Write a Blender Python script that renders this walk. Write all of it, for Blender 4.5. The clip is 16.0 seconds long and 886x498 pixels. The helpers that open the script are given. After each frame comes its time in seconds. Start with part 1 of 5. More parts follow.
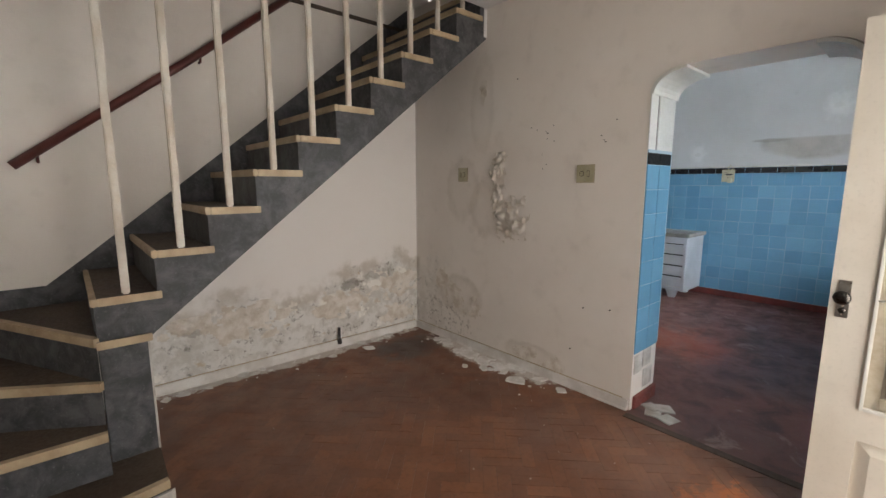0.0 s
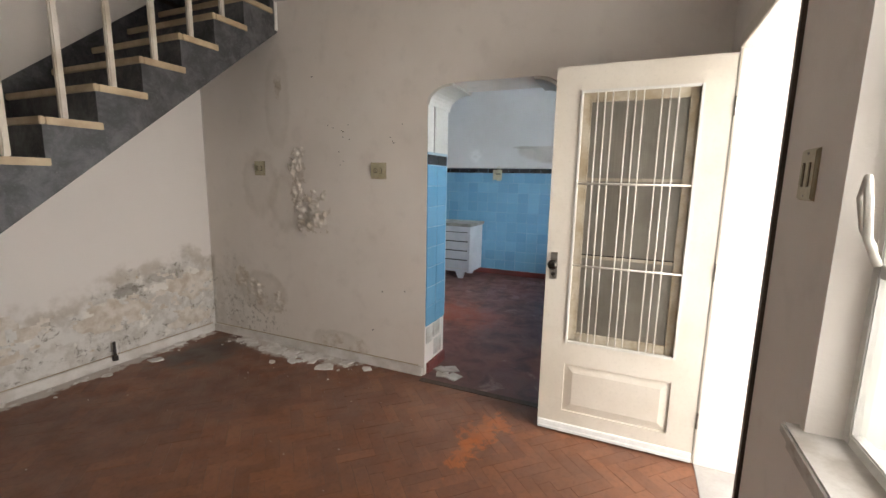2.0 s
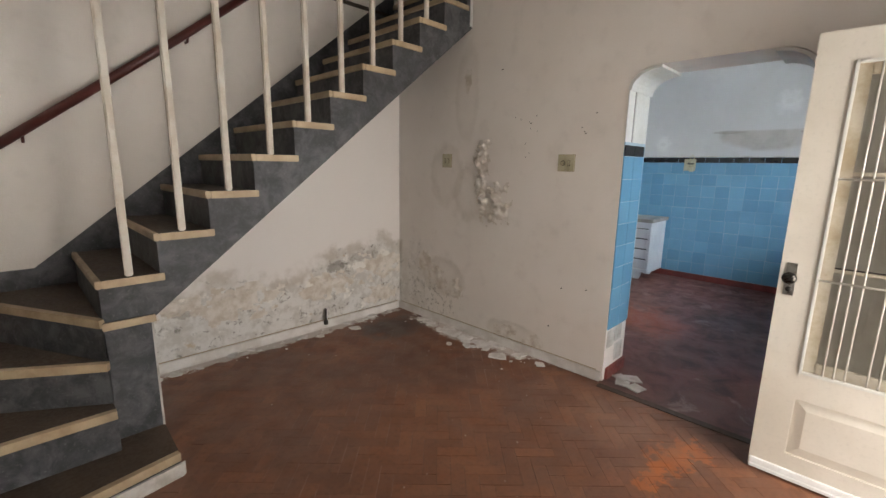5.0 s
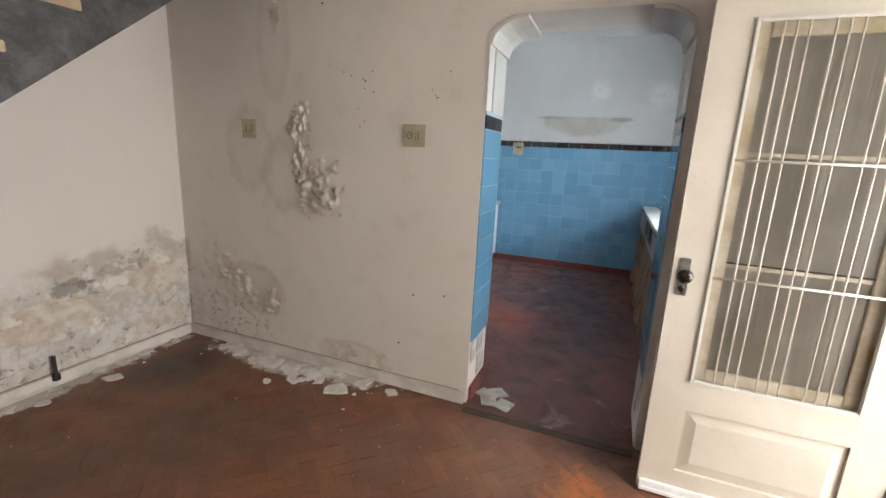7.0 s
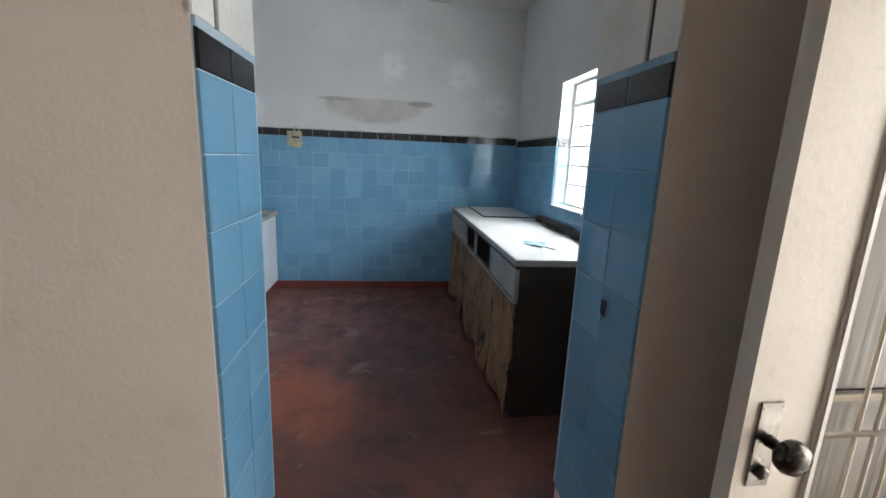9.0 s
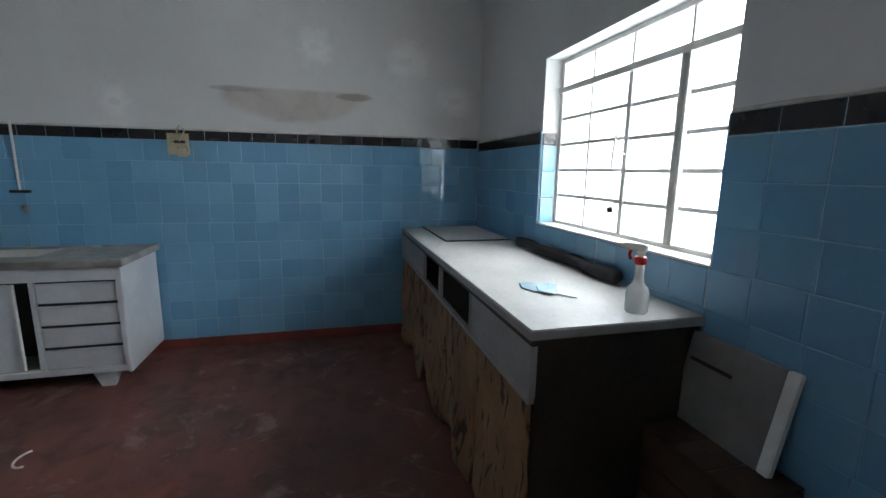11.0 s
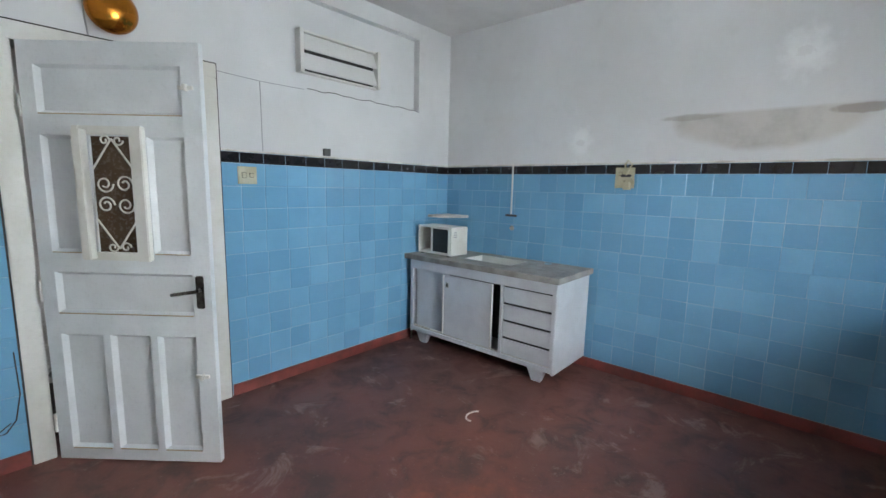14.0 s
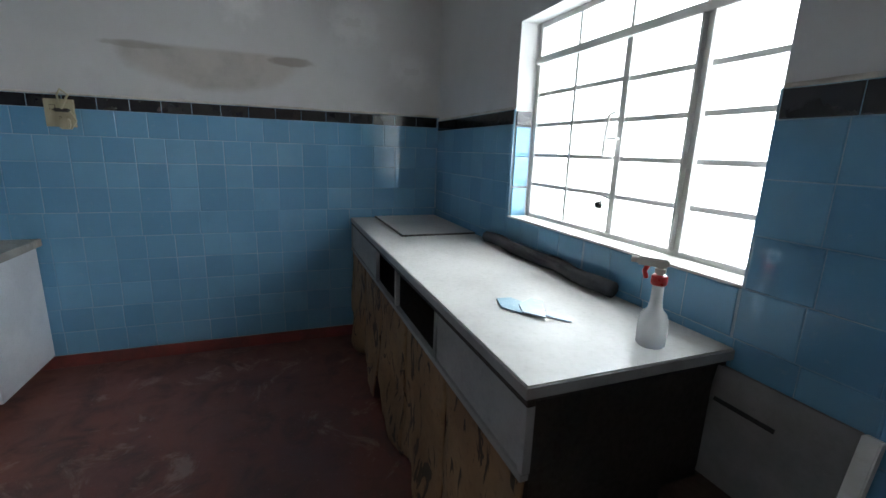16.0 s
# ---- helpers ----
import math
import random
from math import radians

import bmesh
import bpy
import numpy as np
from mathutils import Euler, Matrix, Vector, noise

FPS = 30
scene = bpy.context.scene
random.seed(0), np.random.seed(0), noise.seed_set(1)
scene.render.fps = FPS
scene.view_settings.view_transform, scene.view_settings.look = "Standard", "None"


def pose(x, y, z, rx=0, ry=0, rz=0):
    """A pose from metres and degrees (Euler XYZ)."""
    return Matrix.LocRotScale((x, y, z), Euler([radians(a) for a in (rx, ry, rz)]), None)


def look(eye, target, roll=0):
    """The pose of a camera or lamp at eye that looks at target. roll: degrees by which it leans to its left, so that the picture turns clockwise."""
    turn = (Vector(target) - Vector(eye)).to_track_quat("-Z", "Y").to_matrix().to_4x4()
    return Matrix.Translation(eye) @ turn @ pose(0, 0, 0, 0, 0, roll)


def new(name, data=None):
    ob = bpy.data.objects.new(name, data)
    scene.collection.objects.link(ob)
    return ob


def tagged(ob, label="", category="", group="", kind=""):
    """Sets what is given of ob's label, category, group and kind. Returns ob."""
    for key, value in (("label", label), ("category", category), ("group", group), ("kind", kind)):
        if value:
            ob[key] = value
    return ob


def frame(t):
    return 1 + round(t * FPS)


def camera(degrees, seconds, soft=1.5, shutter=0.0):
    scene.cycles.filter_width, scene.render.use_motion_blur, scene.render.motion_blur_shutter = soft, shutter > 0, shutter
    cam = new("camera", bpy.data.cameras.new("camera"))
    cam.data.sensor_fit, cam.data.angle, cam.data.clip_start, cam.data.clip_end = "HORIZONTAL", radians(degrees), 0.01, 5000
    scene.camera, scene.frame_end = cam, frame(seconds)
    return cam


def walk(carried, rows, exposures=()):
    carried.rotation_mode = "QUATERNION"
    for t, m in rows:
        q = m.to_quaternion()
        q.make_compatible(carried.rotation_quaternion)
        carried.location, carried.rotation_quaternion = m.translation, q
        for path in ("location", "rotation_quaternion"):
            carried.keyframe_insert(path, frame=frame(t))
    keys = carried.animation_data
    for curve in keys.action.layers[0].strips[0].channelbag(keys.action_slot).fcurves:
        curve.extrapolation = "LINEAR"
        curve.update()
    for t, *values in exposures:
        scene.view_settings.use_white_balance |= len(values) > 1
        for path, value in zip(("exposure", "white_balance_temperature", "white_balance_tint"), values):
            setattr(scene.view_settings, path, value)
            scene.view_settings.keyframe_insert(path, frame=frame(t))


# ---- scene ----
cam = camera(91.7, 16.0)
PATH = [
    (0, (0.519, 0.869, 1.47), (1.818, 2.359, 1.171), -0.0),
    (0.5, (0.414, 0.756, 1.467), (1.781, 2.179, 1.143), 1.0),
    (1, (0.387, 0.705, 1.471), (1.888, 1.983, 1.134), 1.4),
    (1.5, (0.385, 0.694, 1.46), (2.084, 1.702, 1.15), 1.4),
    (2, (0.389, 0.681, 1.48), (2.195, 1.481, 1.163), 1.1),
    (2.5, (0.382, 0.691, 1.498), (2.131, 1.597, 1.149), 0.9),
    (3, (0.371, 0.723, 1.494), (1.942, 1.913, 1.151), 0.9),
    (5.5, (0.307, 0.927, 1.504), (1.707, 2.304, 1.124), 1.0),
    (6, (0.442, 1.017, 1.479), (2.03, 2.158, 1.06), 0.6),
    (6.5, (0.67, 1.186, 1.466), (2.354, 2.172, 1.028), 1.0),
    (7, (0.941, 1.378, 1.444), (2.762, 2.086, 1.015), 2.8),
    (7.5, (1.236, 1.576, 1.474), (3.153, 1.925, 1.024), 0.5),
    (8, (1.602, 1.634, 1.467), (3.565, 1.661, 1.086), 0.5),
    (8.5, (1.959, 1.704, 1.459), (3.914, 1.572, 1.059), 1.8),
    (11, (3.328, 1.611, 1.402), (5.233, 1.113, 1.05), 0.9),
    (11.5, (3.414, 1.612, 1.424), (5.38, 1.663, 1.063), -0.1),
    (12, (3.471, 1.502, 1.412), (5.305, 2.241, 1.11), 0.6),
    (12.5, (3.506, 1.519, 1.461), (5.171, 2.587, 1.166), 1.5),
    (13, (3.493, 1.532, 1.479), (5.04, 2.766, 1.193), 1.5),
    (13.5, (3.491, 1.533, 1.468), (4.926, 2.899, 1.198), 2.0),
    (14, (3.516, 1.532, 1.476), (5.011, 2.83, 1.189), 1.3),
    (14.5, (3.569, 1.57, 1.469), (5.356, 2.399, 1.119), 1.6),
    (15, (3.627, 1.571, 1.438), (5.599, 1.631, 1.104), 1.1),
    (15.5, (3.638, 1.536, 1.437), (5.507, 0.915, 1.09), 0.5),
    (16, (3.737, 1.52, 1.427), (5.558, 0.821, 0.986), 1.9),
]
EXPOSURES = [(0, 0.05), (0.5, 0.15), (1, 0.2), (1.5, 0.25), (2, 0.15), (2.5, 0.0), (3, -0.15), (5.5, 0.35), (6, 0.5), (6.5, 0.45), (7, 0.35), (7.5, 0.2), (8, 0.05), (8.5, 0.08), (11, -0.75), (11.5, -0.9), (12, -0.65), (12.5, -0.1), (13, 0.2), (13.5, 0.3), (14, 0.35), (14.5, 0.4), (15, 0.35), (15.5, 0.0), (16, -0.8)]
walk(cam, [(t, look(eye, target, roll)) for t, eye, target, roll in PATH], EXPOSURES)

# ---- light ----
world = bpy.data.worlds.new("sky")
scene.world = world
world.use_nodes = True
wn = world.node_tree
sky = wn.nodes.new("ShaderNodeTexSky")
sky.sky_type, sky.sun_disc = "NISHITA", False
sky.sun_elevation, sky.sun_rotation = radians(55), radians(150)
wn.links.new(sky.outputs[0], wn.nodes["Background"].inputs[0])
wn.nodes["Background"].inputs[1].default_value = 0.12
sun = new("sun", bpy.data.lights.new("sun", "SUN"))
sun.data.energy, sun.data.angle, sun.data.color = 0.6, radians(14), (1, 0.95, 0.88)
sun.matrix_world = look((0, 0, 9), (0.9 * 0.5, 0.9 * 0.87, 9 - 1.43))


def daylight(name, x0, x1, y, z0, z1, power, colour):
    """The sky's light in an opening of a south wall, shining north."""
    lamp = new(name, bpy.data.lights.new(name, "AREA"))
    lamp.data.shape, lamp.data.size, lamp.data.size_y = "RECTANGLE", x1 - x0, z1 - z0
    lamp.data.energy, lamp.data.color = power, colour
    lamp.matrix_world = pose((x0 + x1) / 2, y, (z0 + z1) / 2, 90, 0, 0) 
    return lamp


daylight("window_daylight_kitchen", 3.0, 8.2, -0.15, 0.3, 2.9, 780, (0.88, 0.955, 1.0))
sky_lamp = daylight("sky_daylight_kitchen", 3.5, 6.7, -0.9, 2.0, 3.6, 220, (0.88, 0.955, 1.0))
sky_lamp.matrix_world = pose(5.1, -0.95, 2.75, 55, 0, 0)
daylight("window_daylight_living", 0.22, 1.54, 0.06, 0.93, 2.05, 10, (1.0, 0.95, 0.88))
daylight("door_daylight", 1.2, 3.0, -1.1, 0.0, 2.7, 150, (1.0, 0.94, 0.88))
daylight("stair_window_daylight", 3.345, 3.40, 4.46, 3.1, 4.2, 2, (1.0, 1.0, 1.0)).matrix_world = pose(3.37, 4.46, 3.65, -90, 0, 0)

# ---- materials ----


class Nodes:
    """A small builder for one node material."""

    def __init__(self, name):
        self.mat = bpy.data.materials.new(name)
        self.mat.use_nodes = True
        self.tree = self.mat.node_tree
        self.bsdf = self.tree.nodes["Principled BSDF"]
        self.pos = self.tree.nodes.new("ShaderNodeNewGeometry").outputs["Position"]
        self.obj = self.tree.nodes.new("ShaderNodeTexCoord").outputs["Object"]

    def put(self, socket, value):
        if hasattr(value, "links"):
            self.tree.links.new(value, socket)
        elif isinstance(value, tuple) and len(value) == 3 and socket.type == "RGBA":
            socket.default_value = (*value, 1)
        else:
            socket.default_value = value

    def maths(self, op, a, b=0.0, c=None):
        n = self.tree.nodes.new("ShaderNodeMath")
        n.operation = op
        self.put(n.inputs[0], a), self.put(n.inputs[1], b)
        if c is not None:
            self.put(n.inputs[2], c)
        return n.outputs[0]

    def vec(self, op, a, b):
        n = self.tree.nodes.new("ShaderNodeVectorMath")
        n.operation = op
        self.put(n.inputs[0], a), self.put(n.inputs[1], b)
        return n.outputs["Value"] if op in ("LENGTH", "DISTANCE") else n.outputs[0]

    def noise(self, scale, detail=4, rough=0.55, at=None, distort=0.0):
        n = self.tree.nodes.new("ShaderNodeTexNoise")
        self.put(n.inputs["Vector"], at if at is not None else self.pos)
        n.inputs["Scale"].default_value, n.inputs["Detail"].default_value = scale, detail
        n.inputs["Roughness"].default_value, n.inputs["Distortion"].default_value = rough, distort
        return n.outputs["Fac"]

    def ramp(self, v, lo, hi, a=0.0, b=1.0):
        n = self.tree.nodes.new("ShaderNodeMapRange")
        n.interpolation_type = "SMOOTHSTEP"
        for i, x in enumerate((v, lo, hi, a, b)):
            self.put(n.inputs[i], x)
        return n.outputs[0]

    def mix(self, f, a, b):
        n = self.tree.nodes.new("ShaderNodeMix")
        n.data_type = "RGBA"
        self.put(n.inputs[0], f), self.put(n.inputs[6], a), self.put(n.inputs[7], b)
        return n.outputs[2]

    def random(self):
        return self.tree.nodes.new("ShaderNodeObjectInfo").outputs["Random"]

    def island(self):
        return self.tree.nodes.new("ShaderNodeNewGeometry").outputs["Random Per Island"]

    def axis(self, k):
        n = self.tree.nodes.new("ShaderNodeSeparateXYZ")
        self.tree.links.new(self.pos, n.inputs[0])
        return n.outputs[k]

    def blob(self, c, r, ragged=0.9, scale=9.0, edge=0.35):
        """A ragged patch about the place c with half-sizes r: 1 inside, 0 outside."""
        d = self.vec("LENGTH", self.vec("DIVIDE", self.vec("SUBTRACT", self.pos, c), r), (0, 0, 0))
        n = self.maths("MULTIPLY", self.maths("SUBTRACT", self.noise(scale, 6, 0.65), 0.5), ragged * 2)
        return self.ramp(self.maths("ADD", d, n), 1.0, 1.0 - edge)

    def done(self, colour, rough=0.6, bump=None, strength=0.2, depth=0.01, metal=0.0, spec=0.5):
        self.put(self.bsdf.inputs["Base Color"], colour)
        self.put(self.bsdf.inputs["Roughness"], rough)
        self.put(self.bsdf.inputs["Metallic"], metal)
        self.put(self.bsdf.inputs["Specular IOR Level"], spec)
        if bump is not None:
            b = self.tree.nodes.new("ShaderNodeBump")
            b.inputs["Strength"].default_value, b.inputs["Distance"].default_value = strength, depth
            self.put(b.inputs["Height"], bump)
            self.tree.links.new(b.outputs[0], self.bsdf.inputs["Normal"])
        return self.mat


def plain(name, a, b, scale=6.0, rough=0.6, bump=0.15, fine=60.0, metal=0.0, own=False, spec=0.5):
    """Two tones in soft patches, with fine grain."""
    n = Nodes(name)
    at = n.obj if own else None
    big, small = n.noise(scale, 5, 0.6, at), n.noise(fine, 4, 0.6, at)
    c = n.mix(n.ramp(big, 0.35, 0.68), a, b)
    c = n.mix(n.ramp(small, 0.5, 0.8, 0, 0.25), c, tuple(0.6 * v for v in a))
    r = n.ramp(small, 0.3, 0.75, max(rough - 0.1, 0.03), min(rough + 0.1, 1))
    return n.done(c, r, small, bump, 0.004, metal, spec)


def plaster_living():
    n = Nodes("living_plaster")
    big, mid, fine = n.noise(1.3, 4), n.noise(7, 5), n.noise(90, 3)
    c = n.mix(n.ramp(big, 0.3, 0.7), (0.70, 0.645, 0.59), (0.76, 0.71, 0.66))
    c = n.mix(n.ramp(mid, 0.52, 0.8, 0, 0.3), c, (0.5, 0.45, 0.4))
    # the wall below the stairs is painted a cleaner white
    slope = n.maths("SUBTRACT", n.maths("MULTIPLY_ADD", n.axis(0), 0.7875, 0.15), n.axis(2))
    under = n.maths("MULTIPLY", n.ramp(slope, -0.05, 0.0), n.ramp(n.axis(1), 4.29, 4.31))
    c = n.mix(n.maths("MULTIPLY", under, 0.85), c, (0.76, 0.72, 0.69))
    # damp, mould and bare lime low on the walls, and round the peeled patches
    z = n.axis(2)
    edge = n.maths("ADD", z, n.maths("MULTIPLY", n.maths("SUBTRACT", n.noise(2.6, 5), 0.5), 0.6))
    # the tide line of the damp: high by the corner, lower along the middle
    tide = n.maths("MULTIPLY_ADD", n.ramp(n.axis(0), 1.9, 3.1), 0.2, 0.0)
    edge = n.maths("SUBTRACT", edge, tide)
    low = n.ramp(edge, 0.60, 0.46)
    north = n.ramp(n.axis(1), 4.25, 4.3)
    east = n.ramp(n.axis(1), 3.6, 4.1)
    damp = n.maths("MULTIPLY", low, n.maths("MAXIMUM", north, n.maths("MULTIPLY", east, 0.55)))
    bare = n.mix(n.ramp(n.noise(11, 6, 0.65), 0.4, 0.62), (0.66, 0.64, 0.61), (0.50, 0.47, 0.43))
    c = n.mix(n.maths("MULTIPLY", damp, 0.9), c, bare)
    mould = n.maths("MULTIPLY", damp, n.ramp(n.noise(15, 7, 0.7, None, 0.6), 0.55, 0.66, 0, 0.85))
    c = n.mix(mould, c, (0.17, 0.155, 0.13))
    flake = n.maths("MULTIPLY", damp, n.ramp(n.noise(6.5, 5, 0.6, n.vec("ADD", n.pos, (7, 3, 1))), 0.58, 0.66))
    c = n.mix(flake, c, (0.78, 0.75, 0.70))
    # dirty brown margin along the tide line
    rim = n.maths("MULTIPLY", n.maths("MULTIPLY", n.ramp(edge, 0.68, 0.56), n.ramp(edge, 0.44, 0.54)), north)
    c = n.mix(n.maths("MULTIPLY", rim, n.ramp(n.noise(5, 5), 0.42, 0.62, 0, 0.55)), c, (0.36, 0.30, 0.23))
    for centre, r, amount, tone in (((2.95, 4.32, 0.60), (0.13, 0.3, 0.07), 0.8, (0.80, 0.77, 0.71)), ((2.23, 4.32, 0.44), (0.13, 0.3, 0.1), 0.7, (0.78, 0.74, 0.66)),
                                    ((2.66, 4.32, 0.53), (0.12, 0.3, 0.05), 0.8, (0.80, 0.77, 0.72)), ((2.40, 4.32, 0.56), (0.10, 0.3, 0.06), 0.7, (0.20, 0.18, 0.15)),
                                    ((2.75, 4.32, 0.62), (0.22, 0.3, 0.06), 0.5, (0.26, 0.23, 0.19)), ((1.45, 4.32, 0.42), (0.14, 0.3, 0.05), 0.6, (0.34, 0.28, 0.21)), ((1.12, 4.32, 0.40), (0.08, 0.3, 0.05), 0.6, (0.25, 0.21, 0.17))):
        c = n.mix(n.maths("MULTIPLY", n.blob(centre, r, 1.0, 13), amount), c, tone)
    ochre = n.maths("MULTIPLY", damp, n.ramp(n.noise(9, 4, 0.6, n.vec("ADD", n.pos, (1, 8, 5))), 0.64, 0.74, 0, 0.6))
    c = n.mix(ochre, c, (0.42, 0.30, 0.15))
    # damp halos with a darker margin round the blistered patches
    for centre, r, amount in (((3.17, 3.66, 1.43), (0.3, 0.24, 0.31), 0.22), ((3.17, 3.36, 1.25), (0.3, 0.22, 0.26), 0.25), ((3.17, 3.68, 0.46), (0.3, 0.34, 0.22), 0.34),
                              ((3.17, 3.42, 2.1), (0.3, 0.14, 0.45), 0.18), ((3.17, 2.85, 0.13), (0.3, 0.34, 0.11), 0.3)):
        inside, core = n.blob(centre, r, 0.5, 5, 0.25), n.blob(centre, tuple(0.82 * v for v in r), 0.5, 5, 0.5)
        tone = n.mix(n.ramp(n.noise(13, 6, 0.7), 0.42, 0.62), (0.5, 0.44, 0.36), (0.36, 0.31, 0.25))
        c = n.mix(n.maths("MULTIPLY", n.maths("SUBTRACT", inside, n.maths("MULTIPLY", core, 0.6)), amount * 1.15), c, tone)
    spots = n.maths("MULTIPLY", n.blob((3.17, 3.85, 0.2), (0.3, 0.5, 0.26), 0.8, 5, 0.6), n.ramp(n.noise(24, 6, 0.7), 0.52, 0.64))
    c = n.mix(n.maths("MULTIPLY", spots, 0.7), c, (0.22, 0.19, 0.15))
    bare_spots = n.maths("MAXIMUM", n.blob((3.17, 3.74, 0.47), (0.3, 0.06, 0.08), 0.7, 9), n.blob((3.17, 3.50, 0.38), (0.3, 0.07, 0.05), 0.7, 9))
    c = n.mix(n.maths("MULTIPLY", bare_spots, 0.6), c, (0.52, 0.40, 0.26))
    h = n.maths("ADD", n.maths("MULTIPLY", fine, 0.25), n.maths("ADD", n.maths("MULTIPLY", mid, 0.5), n.maths("MULTIPLY", n.maths("MULTIPLY", damp, n.noise(14, 7, 0.7)), 2.5)))
    return n.done(c, 0.78, h, 0.35, 0.012)


def plaster_kitchen():
    n = Nodes("kitchen_plaster")
    big, mid, fine = n.noise(1.1, 4), n.noise(5, 6, 0.62), n.noise(80, 3)
    c = n.mix(n.ramp(big, 0.3, 0.7), (0.56, 0.56, 0.56), (0.64, 0.64, 0.645))
    c = n.mix(n.ramp(mid, 0.55, 0.85, 0, 0.4), c, (0.45, 0.45, 0.44))
    for centre, r in (((6.93, 1.0, 2.26), (0.2, 0.22, 0.2)), ((6.93, 1.69, 2.32), (0.2, 0.17, 0.19)), ((6.93, 0.58, 1.98), (0.2, 0.2, 0.17)), ((6.93, 3.05, 1.85), (0.2, 0.13, 0.18))):
        c = n.mix(n.maths("MULTIPLY", n.blob(centre, r, 0.7, 10, 0.8), 0.55), c, (0.82, 0.82, 0.82))
        core = n.blob(centre, (0.2, r[1] * 0.32, r[2] * 0.16), 1.2, 26, 0.2)
        c = n.mix(n.maths("MULTIPLY", core, 0.2), c, (0.42, 0.4, 0.38))
    # the bowl-shaped stain that a removed hood left
    bowl = n.maths("MULTIPLY", n.blob((6.93, 1.86, 2.0), (0.3, 0.56, 0.27), 0.12, 5, 0.22), n.ramp(n.axis(2), 2.015, 1.985))
    tone = n.mix(n.ramp(n.noise(4, 5), 0.35, 0.65), (0.47, 0.44, 0.41), (0.34, 0.31, 0.28))
    c = n.mix(n.maths("MULTIPLY", bowl, 0.85), c, tone)
    c = n.mix(n.maths("MULTIPLY", n.blob((6.93, 1.42, 1.97), (0.3, 0.17, 0.035), 0.5, 9), 0.7), c, (0.26, 0.22, 0.19))
    c = n.mix(n.maths("MULTIPLY", n.blob((6.93, 2.28, 1.985), (0.3, 0.2, 0.025), 0.5, 9), 0.5), c, (0.3, 0.27, 0.24))
    h = n.maths("ADD", n.maths("MULTIPLY", fine, 0.25), mid)
    return n.done(c, 0.72, h, 0.25, 0.01)


def tile_blue():
    n = Nodes("blue_glazed_tile")
    rnd = n.random()
    c = n.mix(rnd, (0.13, 0.305, 0.47), (0.175, 0.37, 0.54))
    c = n.mix(n.ramp(n.noise(4, 5), 0.4, 0.75, 0, 0.35), c, (0.11, 0.27, 0.42))
    c = n.mix(n.ramp(n.noise(45, 4), 0.6, 0.8, 0, 0.3), c, (0.3, 0.42, 0.5))
    r = n.ramp(n.noise(12, 5, 0.6), 0.4, 0.8, 0.02, 0.07)
    return n.done(c, r, n.noise(7, 3), 0.02, 0.006)


def cement_red():
    n = Nodes("red_burnished_cement")
    big, mid, fine = n.noise(0.9, 5, 0.6), n.noise(4.5, 7, 0.66, None, 0.5), n.noise(60, 4)
    c = n.mix(n.ramp(big, 0.35, 0.68), (0.125, 0.05, 0.041), (0.18, 0.062, 0.046))
    c = n.mix(n.ramp(mid, 0.46, 0.68, 0, 0.8), c, (0.075, 0.048, 0.043))
    c = n.mix(n.ramp(n.noise(2.7, 7, 0.7, n.vec("ADD", n.pos, (3, 9, 0)), 1.2), 0.57, 0.68, 0, 0.6), c, (0.33, 0.24, 0.22))
    c = n.mix(n.ramp(fine, 0.62, 0.8, 0, 0.4), c, (0.35, 0.27, 0.25))
    c = n.mix(n.blob((4.7, 2.4, 0), (0.6, 0.6, 1), 1.2, 3.2, 0.8), c, (0.30, 0.085, 0.05))
    return n.done(c, n.ramp(mid, 0.3, 0.75, 0.3, 0.6), n.maths("ADD", mid, n.maths("MULTIPLY", fine, 0.2)), 0.2, 0.008)


def parquet():
    n = Nodes("worn_parquet_block")
    rnd = n.maths("FRACT", n.maths("ADD", n.random(), n.island()))
    c = n.mix(rnd, (0.165, 0.066, 0.034), (0.235, 0.096, 0.046))
    c = n.mix(n.ramp(n.noise(1.4, 5, 0.65), 0.38, 0.66, 0, 0.75), c, (0.13, 0.066, 0.046))
    grain = n.noise(38, 4, 0.6)
    c = n.mix(n.ramp(grain, 0.45, 0.75, 0, 0.4), c, (0.07, 0.03, 0.018))
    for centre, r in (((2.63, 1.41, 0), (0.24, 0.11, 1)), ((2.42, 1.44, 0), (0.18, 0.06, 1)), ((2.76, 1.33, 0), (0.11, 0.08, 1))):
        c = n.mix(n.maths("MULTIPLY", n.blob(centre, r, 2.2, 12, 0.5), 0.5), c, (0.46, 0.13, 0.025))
    # lime dust and rot along the damp walls
    lime = n.maths("MAXIMUM", n.blob((1.9, 4.30, 0), (1.5, 0.13, 1), 0.9, 9, 0.3), n.blob((3.1, 3.3, 0), (0.16, 0.8, 1), 1.0, 7, 0.4))
    c = n.mix(n.maths("MULTIPLY", lime, 0.85), c, (0.62, 0.58, 0.53))
    rot = n.blob((2.75, 3.9, 0), (0.45, 0.3, 1), 0.9, 5, 0.6)
    c = n.mix(n.maths("MULTIPLY", rot, 0.75), c, (0.045, 0.032, 0.025))
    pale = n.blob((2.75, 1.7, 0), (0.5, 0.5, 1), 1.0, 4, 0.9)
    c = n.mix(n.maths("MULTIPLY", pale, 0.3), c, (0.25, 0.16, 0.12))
    return n.done(c, n.ramp(n.noise(5, 5), 0.35, 0.7, 0.38, 0.62), grain, 0.2, 0.003)


